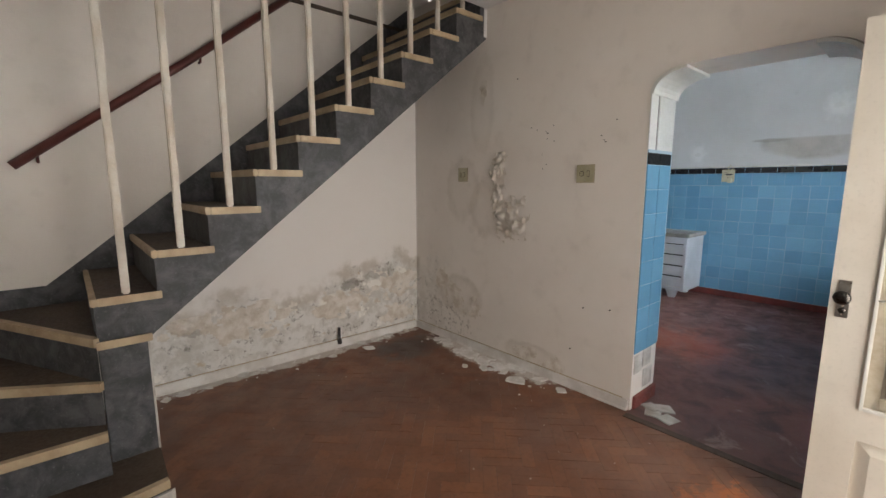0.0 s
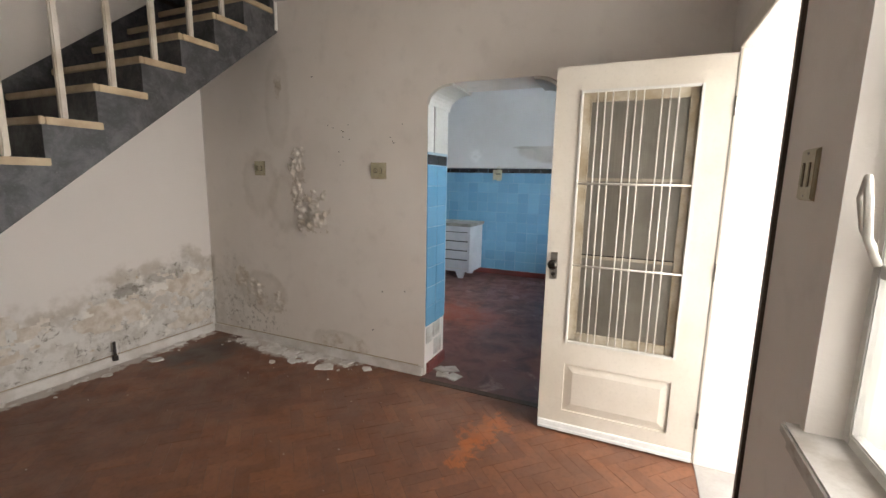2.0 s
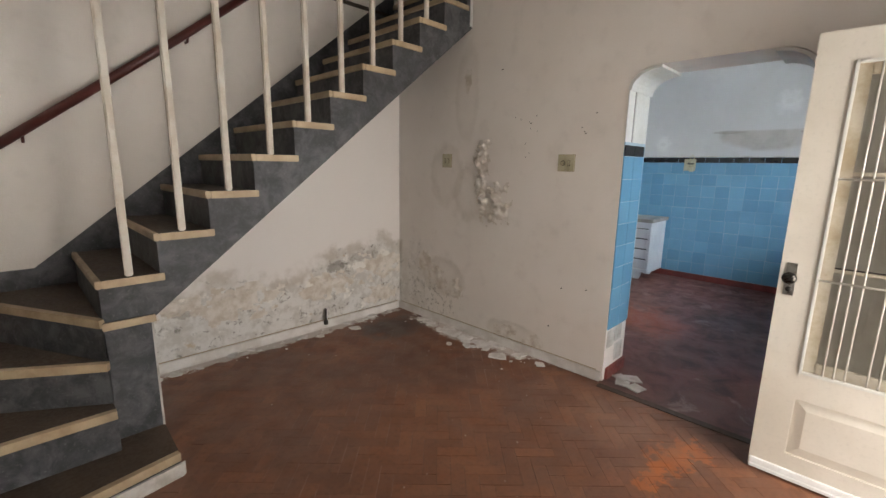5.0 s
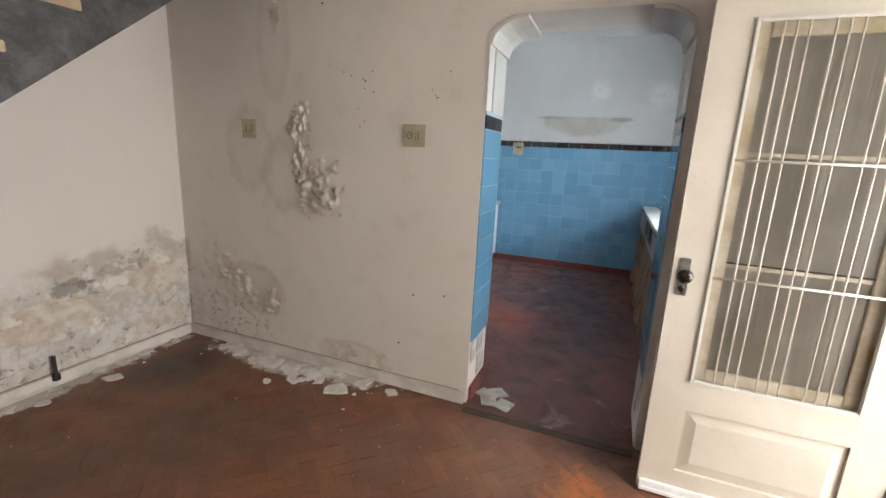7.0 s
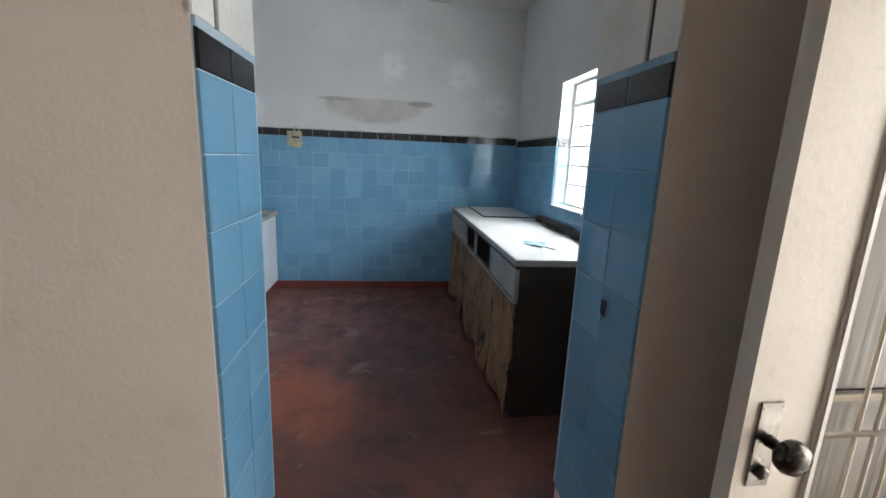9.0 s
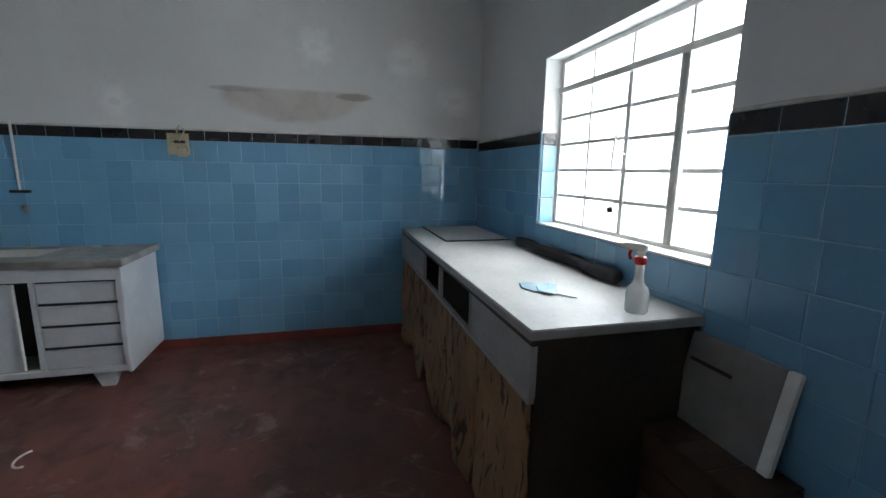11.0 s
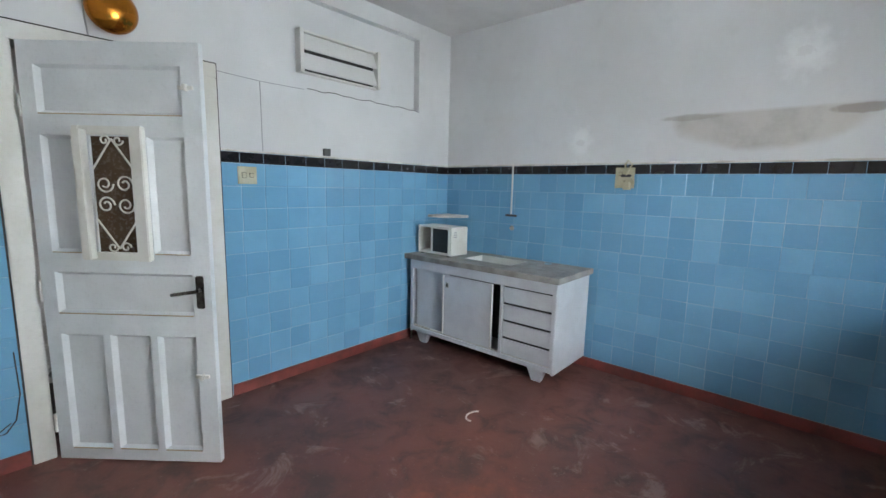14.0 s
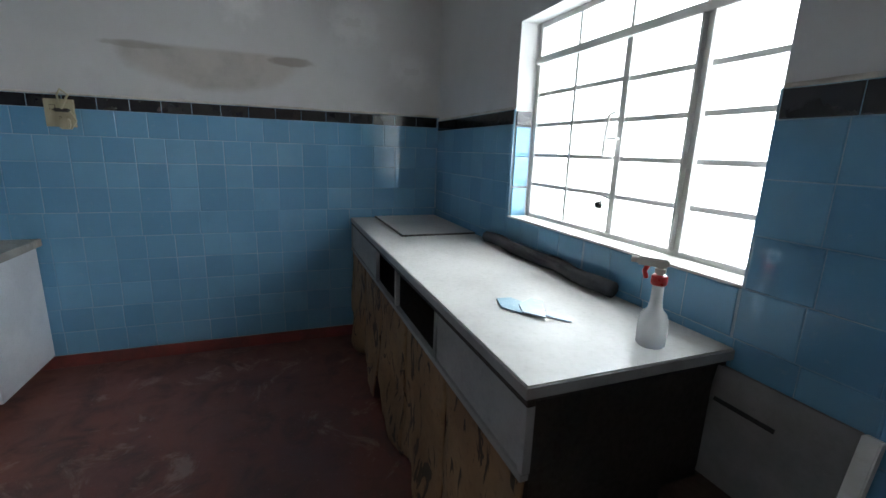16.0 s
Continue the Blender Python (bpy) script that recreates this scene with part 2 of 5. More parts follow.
def cement_grey():
    n = Nodes("grey_stair_cement")
    mid, fine = n.noise(9, 7, 0.7, None, 0.4), n.noise(70, 4)
    c = n.mix(n.ramp(mid, 0.35, 0.68), (0.036, 0.036, 0.039), (0.105, 0.105, 0.11))
    c = n.mix(n.ramp(fine, 0.58, 0.8, 0, 0.4), c, (0.26, 0.26, 0.26))
    return n.done(c, 0.62, n.maths("ADD", mid, n.maths("MULTIPLY", fine, 0.4)), 0.45, 0.008)


def fibreboard():
    n = Nodes("peeling_brown_fibreboard")
    c = n.mix(n.ramp(n.noise(3, 5), 0.35, 0.7), (0.2, 0.115, 0.06), (0.32, 0.195, 0.105))
    tears = n.ramp(n.noise(5.5, 6, 0.65, n.vec("MULTIPLY", n.pos, (2.4, 1, 0.9)), 1.2), 0.555, 0.585)
    c = n.mix(n.maths("MULTIPLY", tears, 0.9), c, (0.022, 0.016, 0.012))
    c = n.mix(n.ramp(n.noise(30, 5), 0.5, 0.8, 0, 0.5), c, (0.09, 0.05, 0.03))
    return n.done(c, 0.75, n.maths("SUBTRACT", n.noise(24, 5), n.maths("MULTIPLY", tears, 1.5)), 0.4, 0.006)


def pane_glass(name, tint, rough):
    n = Nodes(name)
    n.bsdf.inputs["Transmission Weight"].default_value = 1.0
    n.bsdf.inputs["IOR"].default_value = 1.45
    return n.done(tint, n.ramp(n.noise(6, 5), 0.4, 0.75, rough, rough + 0.12), n.noise(30, 3), 0.05, 0.003)


M_LIVING, M_KITCHEN, M_TILE, M_RED, M_PARQUET, M_GREY, M_FIBRE = plaster_living(), plaster_kitchen(), tile_blue(), cement_red(), parquet(), cement_grey(), fibreboard()
M_BLACK_TILE = plain("black_glazed_tile", (0.008, 0.008, 0.011), (0.018, 0.018, 0.022), 6, 0.14, 0.05)
M_GROUT = plain("tile_grout", (0.36, 0.47, 0.55), (0.13, 0.29, 0.43), 2.6, 0.8)
M_CEIL = plain("ceiling_whitewash", (0.66, 0.65, 0.64), (0.58, 0.57, 0.56), 1.5, 0.85)
M_SKIRT_RED = plain("red_painted_skirting", (0.22, 0.05, 0.04), (0.13, 0.04, 0.035), 7, 0.5, 0.3)
M_WHITE = plain("old_white_paint", (0.66, 0.65, 0.62), (0.58, 0.56, 0.51), 3, 0.5, 0.15)
M_TRIM = plain("chipped_white_trim", (0.6, 0.57, 0.53), (0.4, 0.36, 0.31), 9, 0.6, 0.4)
M_BOARD = plain("dusty_white_baseboard", (0.72, 0.69, 0.66), (0.56, 0.52, 0.48), 5, 0.6, 0.3)
M_CREAM = plain("cream_door_paint", (0.64, 0.595, 0.52), (0.58, 0.53, 0.45), 2.5, 0.42, 0.15)
M_SASH = plain("stained_sash_wood", (0.42, 0.34, 0.22), (0.28, 0.2, 0.11), 9, 0.55, 0.3)
M_SASH_DOOR = plain("faded_cream_sash", (0.50, 0.45, 0.36), (0.36, 0.29, 0.19), 7, 0.55, 0.3)
M_BAR = plain("white_painted_iron", (0.68, 0.66, 0.61), (0.55, 0.51, 0.44), 12, 0.45)
M_BALUSTER = plain("cream_painted_baluster", (0.62, 0.58, 0.51), (0.5, 0.42, 0.33), 5, 0.5, 0.25)
M_RAIL = plain("red_brown_handrail_paint", (0.10, 0.022, 0.018), (0.075, 0.02, 0.016), 6, 0.4)
M_TREAD = plain("dusty_brown_tread", (0.075, 0.051, 0.034), (0.048, 0.033, 0.023), 5, 0.65, 0.3)
M_NOSE = plain("worn_wood_nosing", (0.47, 0.36, 0.23), (0.36, 0.26, 0.16), 8, 0.55, 0.3)
M_KDOOR = plain("pale_grey_door_paint", (0.66, 0.68, 0.7), (0.58, 0.6, 0.61), 3, 0.45, 0.15)
M_CABINET = plain("white_enamelled_cabinet", (0.6, 0.61, 0.64), (0.52, 0.53, 0.56), 4, 0.4, 0.1)
M_TOP = plain("worn_grey_stone_top", (0.33, 0.31, 0.28), (0.22, 0.2, 0.185), 7, 0.5, 0.25)
M_LAMINATE = plain("dusty_white_laminate", (0.56, 0.55, 0.53), (0.46, 0.45, 0.43), 3, 0.38, 0.1)
M_PANEL = plain("grey_hardboard_panel", (0.36, 0.37, 0.38), (0.28, 0.285, 0.29), 4, 0.6, 0.15)
M_DARK = plain("dark_stained_wood", (0.022, 0.017, 0.014), (0.035, 0.026, 0.02), 5, 0.6, 0.2)
M_BROWN = plain("dark_brown_wood", (0.06, 0.035, 0.022), (0.04, 0.024, 0.016), 6, 0.65, 0.2)
# black plastic, and the shade put into gaps and hollows as black sheets
M_BLACK = plain("black_plastic_and_shade", (0.012, 0.012, 0.013), (0.02, 0.02, 0.021), 9, 0.5, 0.1)
M_FOAM = plain("black_foam", (0.02, 0.02, 0.022), (0.035, 0.034, 0.034), 12, 0.9, 0.4)
M_STEEL = plain("tarnished_steel", (0.42, 0.41, 0.38), (0.25, 0.23, 0.2), 20, 0.35, 0.2, 90, 1.0)
M_DKSTEEL = plain("dark_bronze_knob", (0.09, 0.085, 0.08), (0.05, 0.045, 0.04), 20, 0.3, 0.15, 90, 1.0)
M_IVORY = plain("yellowed_ivory_plastic", (0.46, 0.42, 0.29), (0.38, 0.34, 0.22), 14, 0.4, 0.05)
M_LIME = plain("fallen_lime_plaster", (0.78, 0.76, 0.73), (0.6, 0.57, 0.53), 14, 0.85, 0.5)
M_PEEL = plain("blistered_paint", (0.70, 0.65, 0.59), (0.52, 0.45, 0.37), 12, 0.8, 0.5)
M_AMBER = plain("polished_amber_metal", (0.55, 0.22, 0.03), (0.45, 0.16, 0.02), 5, 0.2, 0.03, 60, 0.9)
M_PALE = plain("pale_blue_glaze", (0.42, 0.55, 0.62), (0.3, 0.45, 0.55), 12, 0.2, 0.05)
# white board's colour, darkened for the deep shade it stands in
M_SHADY = plain("shaded_white_panel", (0.23, 0.23, 0.23), (0.17, 0.17, 0.17), 5, 0.6, 0.2)
M_REDPLASTIC = plain("red_plastic", (0.55, 0.02, 0.025), (0.45, 0.02, 0.02), 9, 0.35, 0.02)
M_FRAME_WIN = plain("weathered_window_steel", (0.8, 0.8, 0.79), (0.7, 0.7, 0.68), 10, 0.5, 0.2)
M_OUT = plain("cream_outer_render", (0.72, 0.68, 0.6), (0.62, 0.58, 0.5), 2, 0.85, 0.3)
M_GROUND = plain("pale_yard_concrete", (0.42, 0.4, 0.37), (0.32, 0.3, 0.28), 2, 0.85, 0.3)
M_GLASS_DOOR = Nodes("dusty_ribbed_door_glass")
M_GLASS_DOOR.bsdf.inputs["Transmission Weight"].default_value = 0.35
M_GLASS_DOOR = M_GLASS_DOOR.done(M_GLASS_DOOR.mix(M_GLASS_DOOR.ramp(M_GLASS_DOOR.noise(4, 5), 0.35, 0.7), (0.20, 0.18, 0.145), (0.27, 0.25, 0.205)), 0.42, M_GLASS_DOOR.noise(60, 2, 0.5, M_GLASS_DOOR.vec("MULTIPLY", M_GLASS_DOOR.pos, (1, 1, 0.02))), 0.5, 0.004)
M_GLASS = pane_glass("clear_window_glass", (0.95, 0.97, 0.97), 0.02)
M_BROWN_GLASS = plain("brown_backed_glass", (0.09, 0.055, 0.03), (0.07, 0.04, 0.022), 5, 0.25, 0.05)
M_BOTTLE = Nodes("milky_translucent_plastic")
M_BOTTLE.bsdf.inputs["Transmission Weight"].default_value = 0.6
M_BOTTLE = M_BOTTLE.done((0.93, 0.95, 0.96), 0.25)

# ---- mesh helpers ----


def box(bm, x0, x1, y0, y1, z0, z1):
    v = [bm.verts.new((x, y, z)) for x in (x0, x1) for y in (y0, y1) for z in (z0, z1)]
    for f in ((0, 1, 3, 2), (4, 6, 7, 5), (0, 4, 5, 1), (2, 3, 7, 6), (0, 2, 6, 4), (1, 5, 7, 3)):
        bm.faces.new([v[i] for i in f])
    return bm


def boxes(*sizes, bevel=0.0):
    bm = bmesh.new()
    for s in sizes:
        box(bm, *s)
    bmesh.ops.recalc_face_normals(bm, faces=bm.faces)
    if bevel:
        bmesh.ops.bevel(bm, geom=bm.edges[:], offset=bevel, segments=2, affect="EDGES")
    return bm


def prism(outline, axis, a, b, bevel=0.0):
    """An outline in the plane across the axis, drawn out from a to b. Outline pairs: (y, z) for x, (x, z) for y, (x, y) for z."""
    bm = bmesh.new()
    order = {"x": lambda p, q, d: (d, p, q), "y": lambda p, q, d: (p, d, q), "z": lambda p, q, d: (p, q, d)}[axis]
    lo = [bm.verts.new(order(p, q, a)) for p, q in outline]
    hi = [bm.verts.new(order(p, q, b)) for p, q in outline]
    bm.faces.new(lo), bm.faces.new(hi)
    for i in range(len(lo)):
        j = (i + 1) % len(lo)
        bm.faces.new((lo[i], lo[j], hi[j], hi[i]))
    bmesh.ops.recalc_face_normals(bm, faces=bm.faces)
    if bevel:
        bmesh.ops.bevel(bm, geom=bm.edges[:], offset=bevel, segments=2, affect="EDGES")
    return bm


def tube(points, r, sides=8, bm=None):
    """A round bar along a line of places."""
    bm = bm or bmesh.new()
    pts = [Vector(p) for p in points]
    rings = []
    for i, p in enumerate(pts):
        d = (pts[min(i + 1, len(pts) - 1)] - pts[max(i - 1, 0)]).normalized()
        u = d.orthogonal().normalized() if i == 0 else (u - d * u.dot(d)).normalized()
        w = d.cross(u)
        rings.append([bm.verts.new(p + r * (math.cos(2 * math.pi * k / sides) * u + math.sin(2 * math.pi * k / sides) * w)) for k in range(sides)])
    for a, b in zip(rings, rings[1:]):
        for k in range(sides):
            bm.faces.new((a[k], a[(k + 1) % sides], b[(k + 1) % sides], b[k]))
    bm.faces.new(rings[0][::-1]), bm.faces.new(rings[-1])
    return bm


def lathe(profile, sides=24):
    """A turned shape about z, from pairs (radius, z)."""
    bm = bmesh.new()
    rings = [[bm.verts.new((r * math.cos(2 * math.pi * k / sides), r * math.sin(2 * math.pi * k / sides), z)) for k in range(sides)] for r, z in profile]
    for a, b in zip(rings, rings[1:]):
        for k in range(sides):
            bm.faces.new((a[k], a[(k + 1) % sides], b[(k + 1) % sides], b[k]))
    bm.faces.new(rings[0][::-1]), bm.faces.new(rings[-1])
    return bm


def mesh_of(name, bm, material, smooth=False):
    me = bpy.data.meshes.new(name)
    bm.to_mesh(me)
    bm.free()
    me.materials.append(material)
    if smooth:
        me.shade_smooth()
    return me


def part(name, bm, material, parent, label="", smooth=False):
    ob = new(name, mesh_of(name, bm, material, smooth))
    ob.parent = parent
    return tagged(ob, label)


def solid(name, bm, material, label, category, kind="", smooth=False, group=""):
    return tagged(new(name, mesh_of(name, bm, material, smooth)), label, category, group, kind)


def thing(name, label, category, m=None, kind="", group=""):
    ob = new(name)
    ob.matrix_world = m or Matrix()
    return tagged(ob, label, category, group, kind)


def setting(name, bm, material, label, category):
    return solid(name, bm, material, label, category, "structure")


# ---- the setting ----
XE, XK0, XK1 = 3.17, 3.512, 6.937      # living's east face, kitchen's west and east faces
YN, YKN, YS, YKS = 4.32, 4.462, 0.285, 0.36
XW, ZC, ZK = -0.45, 2.835, 2.94
BAND, BAND_SE, BAND_SW = 1.675, 1.652, 1.604

setting("ground", boxes((-40, 40, -40, 40, -0.3, -0.12)), M_GROUND, "pale concrete yard around the house", "ground")
floor_living = setting("floor_living", boxes((XW - 0.2, XE + 0.02, 0.0, 4.5, -0.12, -0.006)), M_BROWN, "dark screed under worn herringbone parquet", "floor")
floor_kitchen = setting("floor_kitchen", boxes((XE + 0.02, 7.1, 0.05, 4.7, -0.12, 0.003), (3.125, XE + 0.02, 1.13, 2.047, -0.1, 0.003)), M_RED, "scuffed red burnished cement kitchen floor", "floor")

# east wall of the living room, with the arch
north_bit = (XE, XK0, 2.05, 4.8, 0, 3.1)
wall_arch = setting("wall_arch", boxes(north_bit, (XE, XK0, 0.0, 1.127, 0, 3.1)), M_LIVING, "stained beige plaster wall with peeling damp patches", "wall")
arc = [(2.05 - 0.18 * (1 - math.cos(a)), 2.005 + 0.12 * math.sin(a)) for a in [i * math.pi / 16 for i in range(9)]]
arc2 = [(1.127 + 0.18 * (1 - math.cos(a)), 2.005 + 0.12 * math.sin(a)) for a in [i * math.pi / 16 for i in range(8, -1, -1)]]
part("arch_head", prism([(2.05, 3.1)] + arc + arc2 + [(1.127, 3.1)], "x", XE, XK0), M_LIVING, wall_arch)
for y, s in ((2.05, -1), (1.127, 1)):
    # white lining above the tiles, split by the slot of the frame that was taken out
    part("jamb_lining", boxes(*[(a, b, min(y, y + 0.008 * s), max(y, y + 0.008 * s), BAND, 2.0) for a, b in ((XE - 0.006, 3.265), (3.285, XK0 + 0.004))], bevel=0.002), M_WHITE, wall_arch, "chipped white jamb lining")
    part("jamb_slot", boxes((3.266, 3.284, min(y, y + 0.003 * s), max(y, y + 0.003 * s), BAND, 2.0)), M_DARK, wall_arch)
    curve = [(y + s * 0.19 * (1 - math.cos(a)), 1.995 + 0.125 * math.sin(a)) for a in [i * math.pi / 16 for i in range(9)]]
    inner = [(y + s * (0.02 + 0.17 * (1 - math.cos(a))), 1.99 + 0.115 * math.sin(a)) for a in [i * math.pi / 16 for i in range(8, -1, -1)]]
    part("corner_lining", prism(curve + inner, "x", XE - 0.012, XK0 + 0.008), M_WHITE, wall_arch, "curved white corner lining of the arch")

wall_north = setting("wall_north_living", boxes((XW - 0.2, XE, YN, YN + 0.2, 0, 3.0), (XW - 0.2, 3.34, YN, YN + 0.2, 3.0, 5.2), (3.40, 4.6, YN, YN + 0.2, 3.0, 5.2), (3.34, 3.40, YN, YN + 0.2, 3.0, 3.1), (3.34, 3.40, YN, YN + 0.2, 4.2, 5.2)), M_LIVING, "beige plaster wall with mould along its foot", "wall")
setting("wall_west_living", boxes((XW - 0.2, XW, 0.0, 4.52, 0, 5.2)), M_LIVING, "plain beige plaster wall behind the stairs", "wall")
setting("wall_stairwell_east", boxes((4.6, 4.8, 3.2, 4.52, 2.9, 5.2)), M_LIVING, "plain plaster wall of the upper landing", "wall")
setting("wall_stairwell_south", boxes((XW - 0.2, 4.6, 3.19, 3.386, 3.02, 5.2)), M_LIVING, "plain plaster wall above the stairs", "wall")
setting("ceiling_stairwell", boxes((XW - 0.2, 4.8, 3.19, 4.52, 5.2, 5.3)), M_CEIL, "white ceiling over the stairwell", "ceiling")
setting("floor_landing", boxes((XK0, 4.6, 3.386, 4.32, 3.1, 3.16)), M_BROWN, "dark floor of the upper landing", "floor")
setting("ceiling_living", boxes((XW - 0.2, XE, 0.0, 3.386, ZC, 3.02)), M_CEIL, "white plaster ceiling ending at the stairwell", "ceiling")
wall_south = setting("wall_south_living", boxes((XW - 0.2, 0.2, 0.0, YS, 0, 3.0), (0.2, 1.56, 0.0, YS, 0, 0.92), (0.2, 1.56, 0.0, YS, 2.08, 3.0), (1.56, 2.02, 0.0, YS, 0, 3.0), (2.02, 2.86, 0.0, YS, 2.12, 3.0), (2.86, XE, 0.0, YS, 0, 3.0)), M_LIVING, "brownish plaster wall with the street door", "wall")

wall_ks = setting("wall_south_kitchen", boxes((XK0, 4.485, 0.08, YKS, 0, 3.0), (4.485, 5.775, 0.08, YKS, 0, 1.095), (4.485, 5.775, 0.08, YKS, 2.065, 3.0), (5.775, 7.1, 0.08, YKS, 0, 3.0)), M_KITCHEN, "white plaster wall over blue tiles with a window", "wall")
wall_ke = setting("wall_east_kitchen", boxes((XK1, 7.1, 0.08, 4.7, 0, 3.0)), M_KITCHEN, "white plaster wall with a bowl-shaped stain over blue tiles", "wall")
wall_kn = setting("wall_north_kitchen", boxes((XK0, 3.77, YKN, 4.65, 0, 3.0), (3.77, 4.60, YKN, 4.65, 2.12, 3.0), (4.60, 5.2, YKN, 4.65, 0, 3.0), (5.2, 6.5, YKN, 4.65, 0, 2.17), (5.2, 6.5, YKN, 4.65, 2.8, 3.0), (5.2, 6.5, YKN + 0.07, 4.65, 2.17, 2.8), (6.5, 7.1, YKN, 4.65, 0, 3.0)), M_KITCHEN, "white plaster wall over blue tiles with a recess", "wall")
setting("ceiling_kitchen", boxes((XK0, 7.1, 0.08, 4.7, ZK, 3.09)), M_CEIL, "white kitchen ceiling", "ceiling")
setting("wall_back_room", boxes((3.2, 5.2, 5.6, 5.7, 0, 3), (3.2, 3.3, 4.65, 5.6, 0, 3), (5.1, 5.2, 4.65, 5.6, 0, 3), (3.2, 5.2, 4.65, 5.7, 2.6, 2.7)), M_LIVING, "plain dim walls of the room behind", "wall")
setting("floor_back_room", boxes((3.2, 5.2, 4.65, 5.7, -0.1, 0)), M_BROWN, "dim brown floor of the room behind", "floor")
setting("yard_wall", boxes((-4, 9, -2.6, -2.4, -0.12, 2.2)), M_OUT, "cream rendered yard wall outside the door", "wall")

setting("threshold_strip", boxes((3.07, 3.125, 1.13, 2.047, -0.01, 0.005), bevel=0.002), M_TREAD, "worn dark wooden strip where parquet meets cement", "threshold")
# skirtings
setting("baseboard_gap_north", boxes((0.80, XE - 0.03, YN - 0.008, YN - 0.001, 0.073, 0.078)), M_SASH, "dark open joint above the baseboard", "trim")
setting("baseboard_gap_east", boxes((XE - 0.006, XE - 0.001, 2.1, YN - 0.03, 0.071, 0.076)), M_SASH, "dirty open joint above the baseboard", "trim")
setting("baseboard_north", boxes((0.77, XE - 0.024, YN - 0.022, YN - 0.001, 0.0, 0.072), (0.77, XE - 0.024, YN - 0.03, YN - 0.001, 0.0, 0.014), bevel=0.004), M_BOARD, "chipped white wooden baseboard", "baseboard")
setting("baseboard_east", boxes((XE - 0.022, XE - 0.001, 2.06, YN - 0.001, 0.0, 0.07), (XE - 0.03, XE - 0.001, 2.06, YN - 0.001, 0.0, 0.014), bevel=0.004), M_BOARD, "chipped white wooden baseboard", "baseboard")
setting("baseboard_east_south", boxes((XE - 0.022, XE - 0.001, YS, 1.12, 0.0, 0.075), bevel=0.004), M_TRIM, "chipped white wooden baseboard", "baseboard")
for name, b in (("skirting_east", (XK1 - 0.016, XK1 - 0.001, YKS + 0.02, YKN - 0.02, 0.0, 0.085)), ("skirting_north", (4.70, XK1 - 0.018, YKN - 0.016, YKN - 0.001, 0.0, 0.085)),
                ("skirting_north_west", (XK0 + 0.01, 3.68, YKN - 0.016, YKN - 0.001, 0.0, 0.085)), ("skirting_south", (XK0 + 0.01, XK1 - 0.018, YKS + 0.001, YKS + 0.016, 0.0, 0.085)), ("skirting_jamb", (XE + 0.03, XK0, 2.03, 2.049, 0, 0.09))):
    setting(name, boxes(b, bevel=0.004), M_SKIRT_RED, "worn red painted cement skirting", "baseboard")


def blister(name, wall, centre, half, height, seed, label, normal="x"):
    """A ragged patch of blistered, flaking paint, standing proud of a wall."""
    bm = bmesh.new()
    n = 44
    grid = {}
    for i in range(n + 1):
        for j in range(n + 1):
            u, v = 2 * i / n - 1, 2 * j / n - 1
            p = Vector((u * half[0] * 9, v * half[1] * 9, seed))
            shape = 1.0 - math.hypot(u, v) + 0.75 * noise.fractal(p, 0.7, 2.1, 5)
            h = max(0.0, min(shape * 1.6, 1)) * 0.65 * height * max(0.0, 0.35 + 1.3 * noise.turbulence(p * 2.3, 4, False))
            grid[i, j] = (shape, u, v, h)
    verts = {}
    for (i, j), (shape, u, v, h) in grid.items():
        if shape > 0.12:
            a, b = centre[0] + u * half[0], centre[1] + v * half[1]
            verts[i, j] = bm.verts.new((XE - 0.001 - h, a, b) if normal == "x" else (a, YN - 0.001 - h, b))
    for i, j in verts:
        quad = [verts.get(k) for k in ((i, j), (i + 1, j), (i + 1, j + 1), (i, j + 1))]
        if all(quad):
            bm.faces.new(quad)
    loose = [v for v in bm.verts if not v.link_faces]
    bmesh.ops.delete(bm, geom=loose, context="VERTS")
    return part(name, bm, M_PEEL, wall, label, True)


for c, h, d, s in (((3.10, 1.19), (0.2, 0.2), 0.02, 1.0), ((3.235, 1.55), (0.10, 0.17), 0.02, 2.0), ((3.22, 1.33), (0.09, 0.14), 0.016, 3.0), ((3.74, 0.45), (0.13, 0.13), 0.014, 4.0), ((3.92, 0.58), (0.09, 0.13), 0.012, 5.0), ((3.52, 0.38), (0.15, 0.11), 0.014, 9.0), ((2.93, 0.145), (0.14, 0.08), 0.014, 6.0), ((2.65, 0.12), (0.12, 0.07), 0.008, 8.0), ((3.42, 2.2), (0.05, 0.1), 0.008, 7.0)):
    blister("blistered_paint", wall_arch, c, h, d * 1.7, s, "blistered flaking paint")
for c, h, d, s in (((1.45, 0.49), (0.2, 0.05), 0.022, 15.0), ((1.1, 0.44), (0.2, 0.08), 0.016, 16.0), ((2.9, 0.5), (0.3, 0.16), 0.01, 11.0), ((2.3, 0.4), (0.3, 0.14), 0.01, 12.0), ((1.5, 0.4), (0.4, 0.16), 0.01, 13.0), ((2.95, 0.2), (0.25, 0.1), 0.008, 14.0)):
    blister("blistered_paint", wall_north, c, h, d * 1.6, s, "flaking lime and paint", "y")

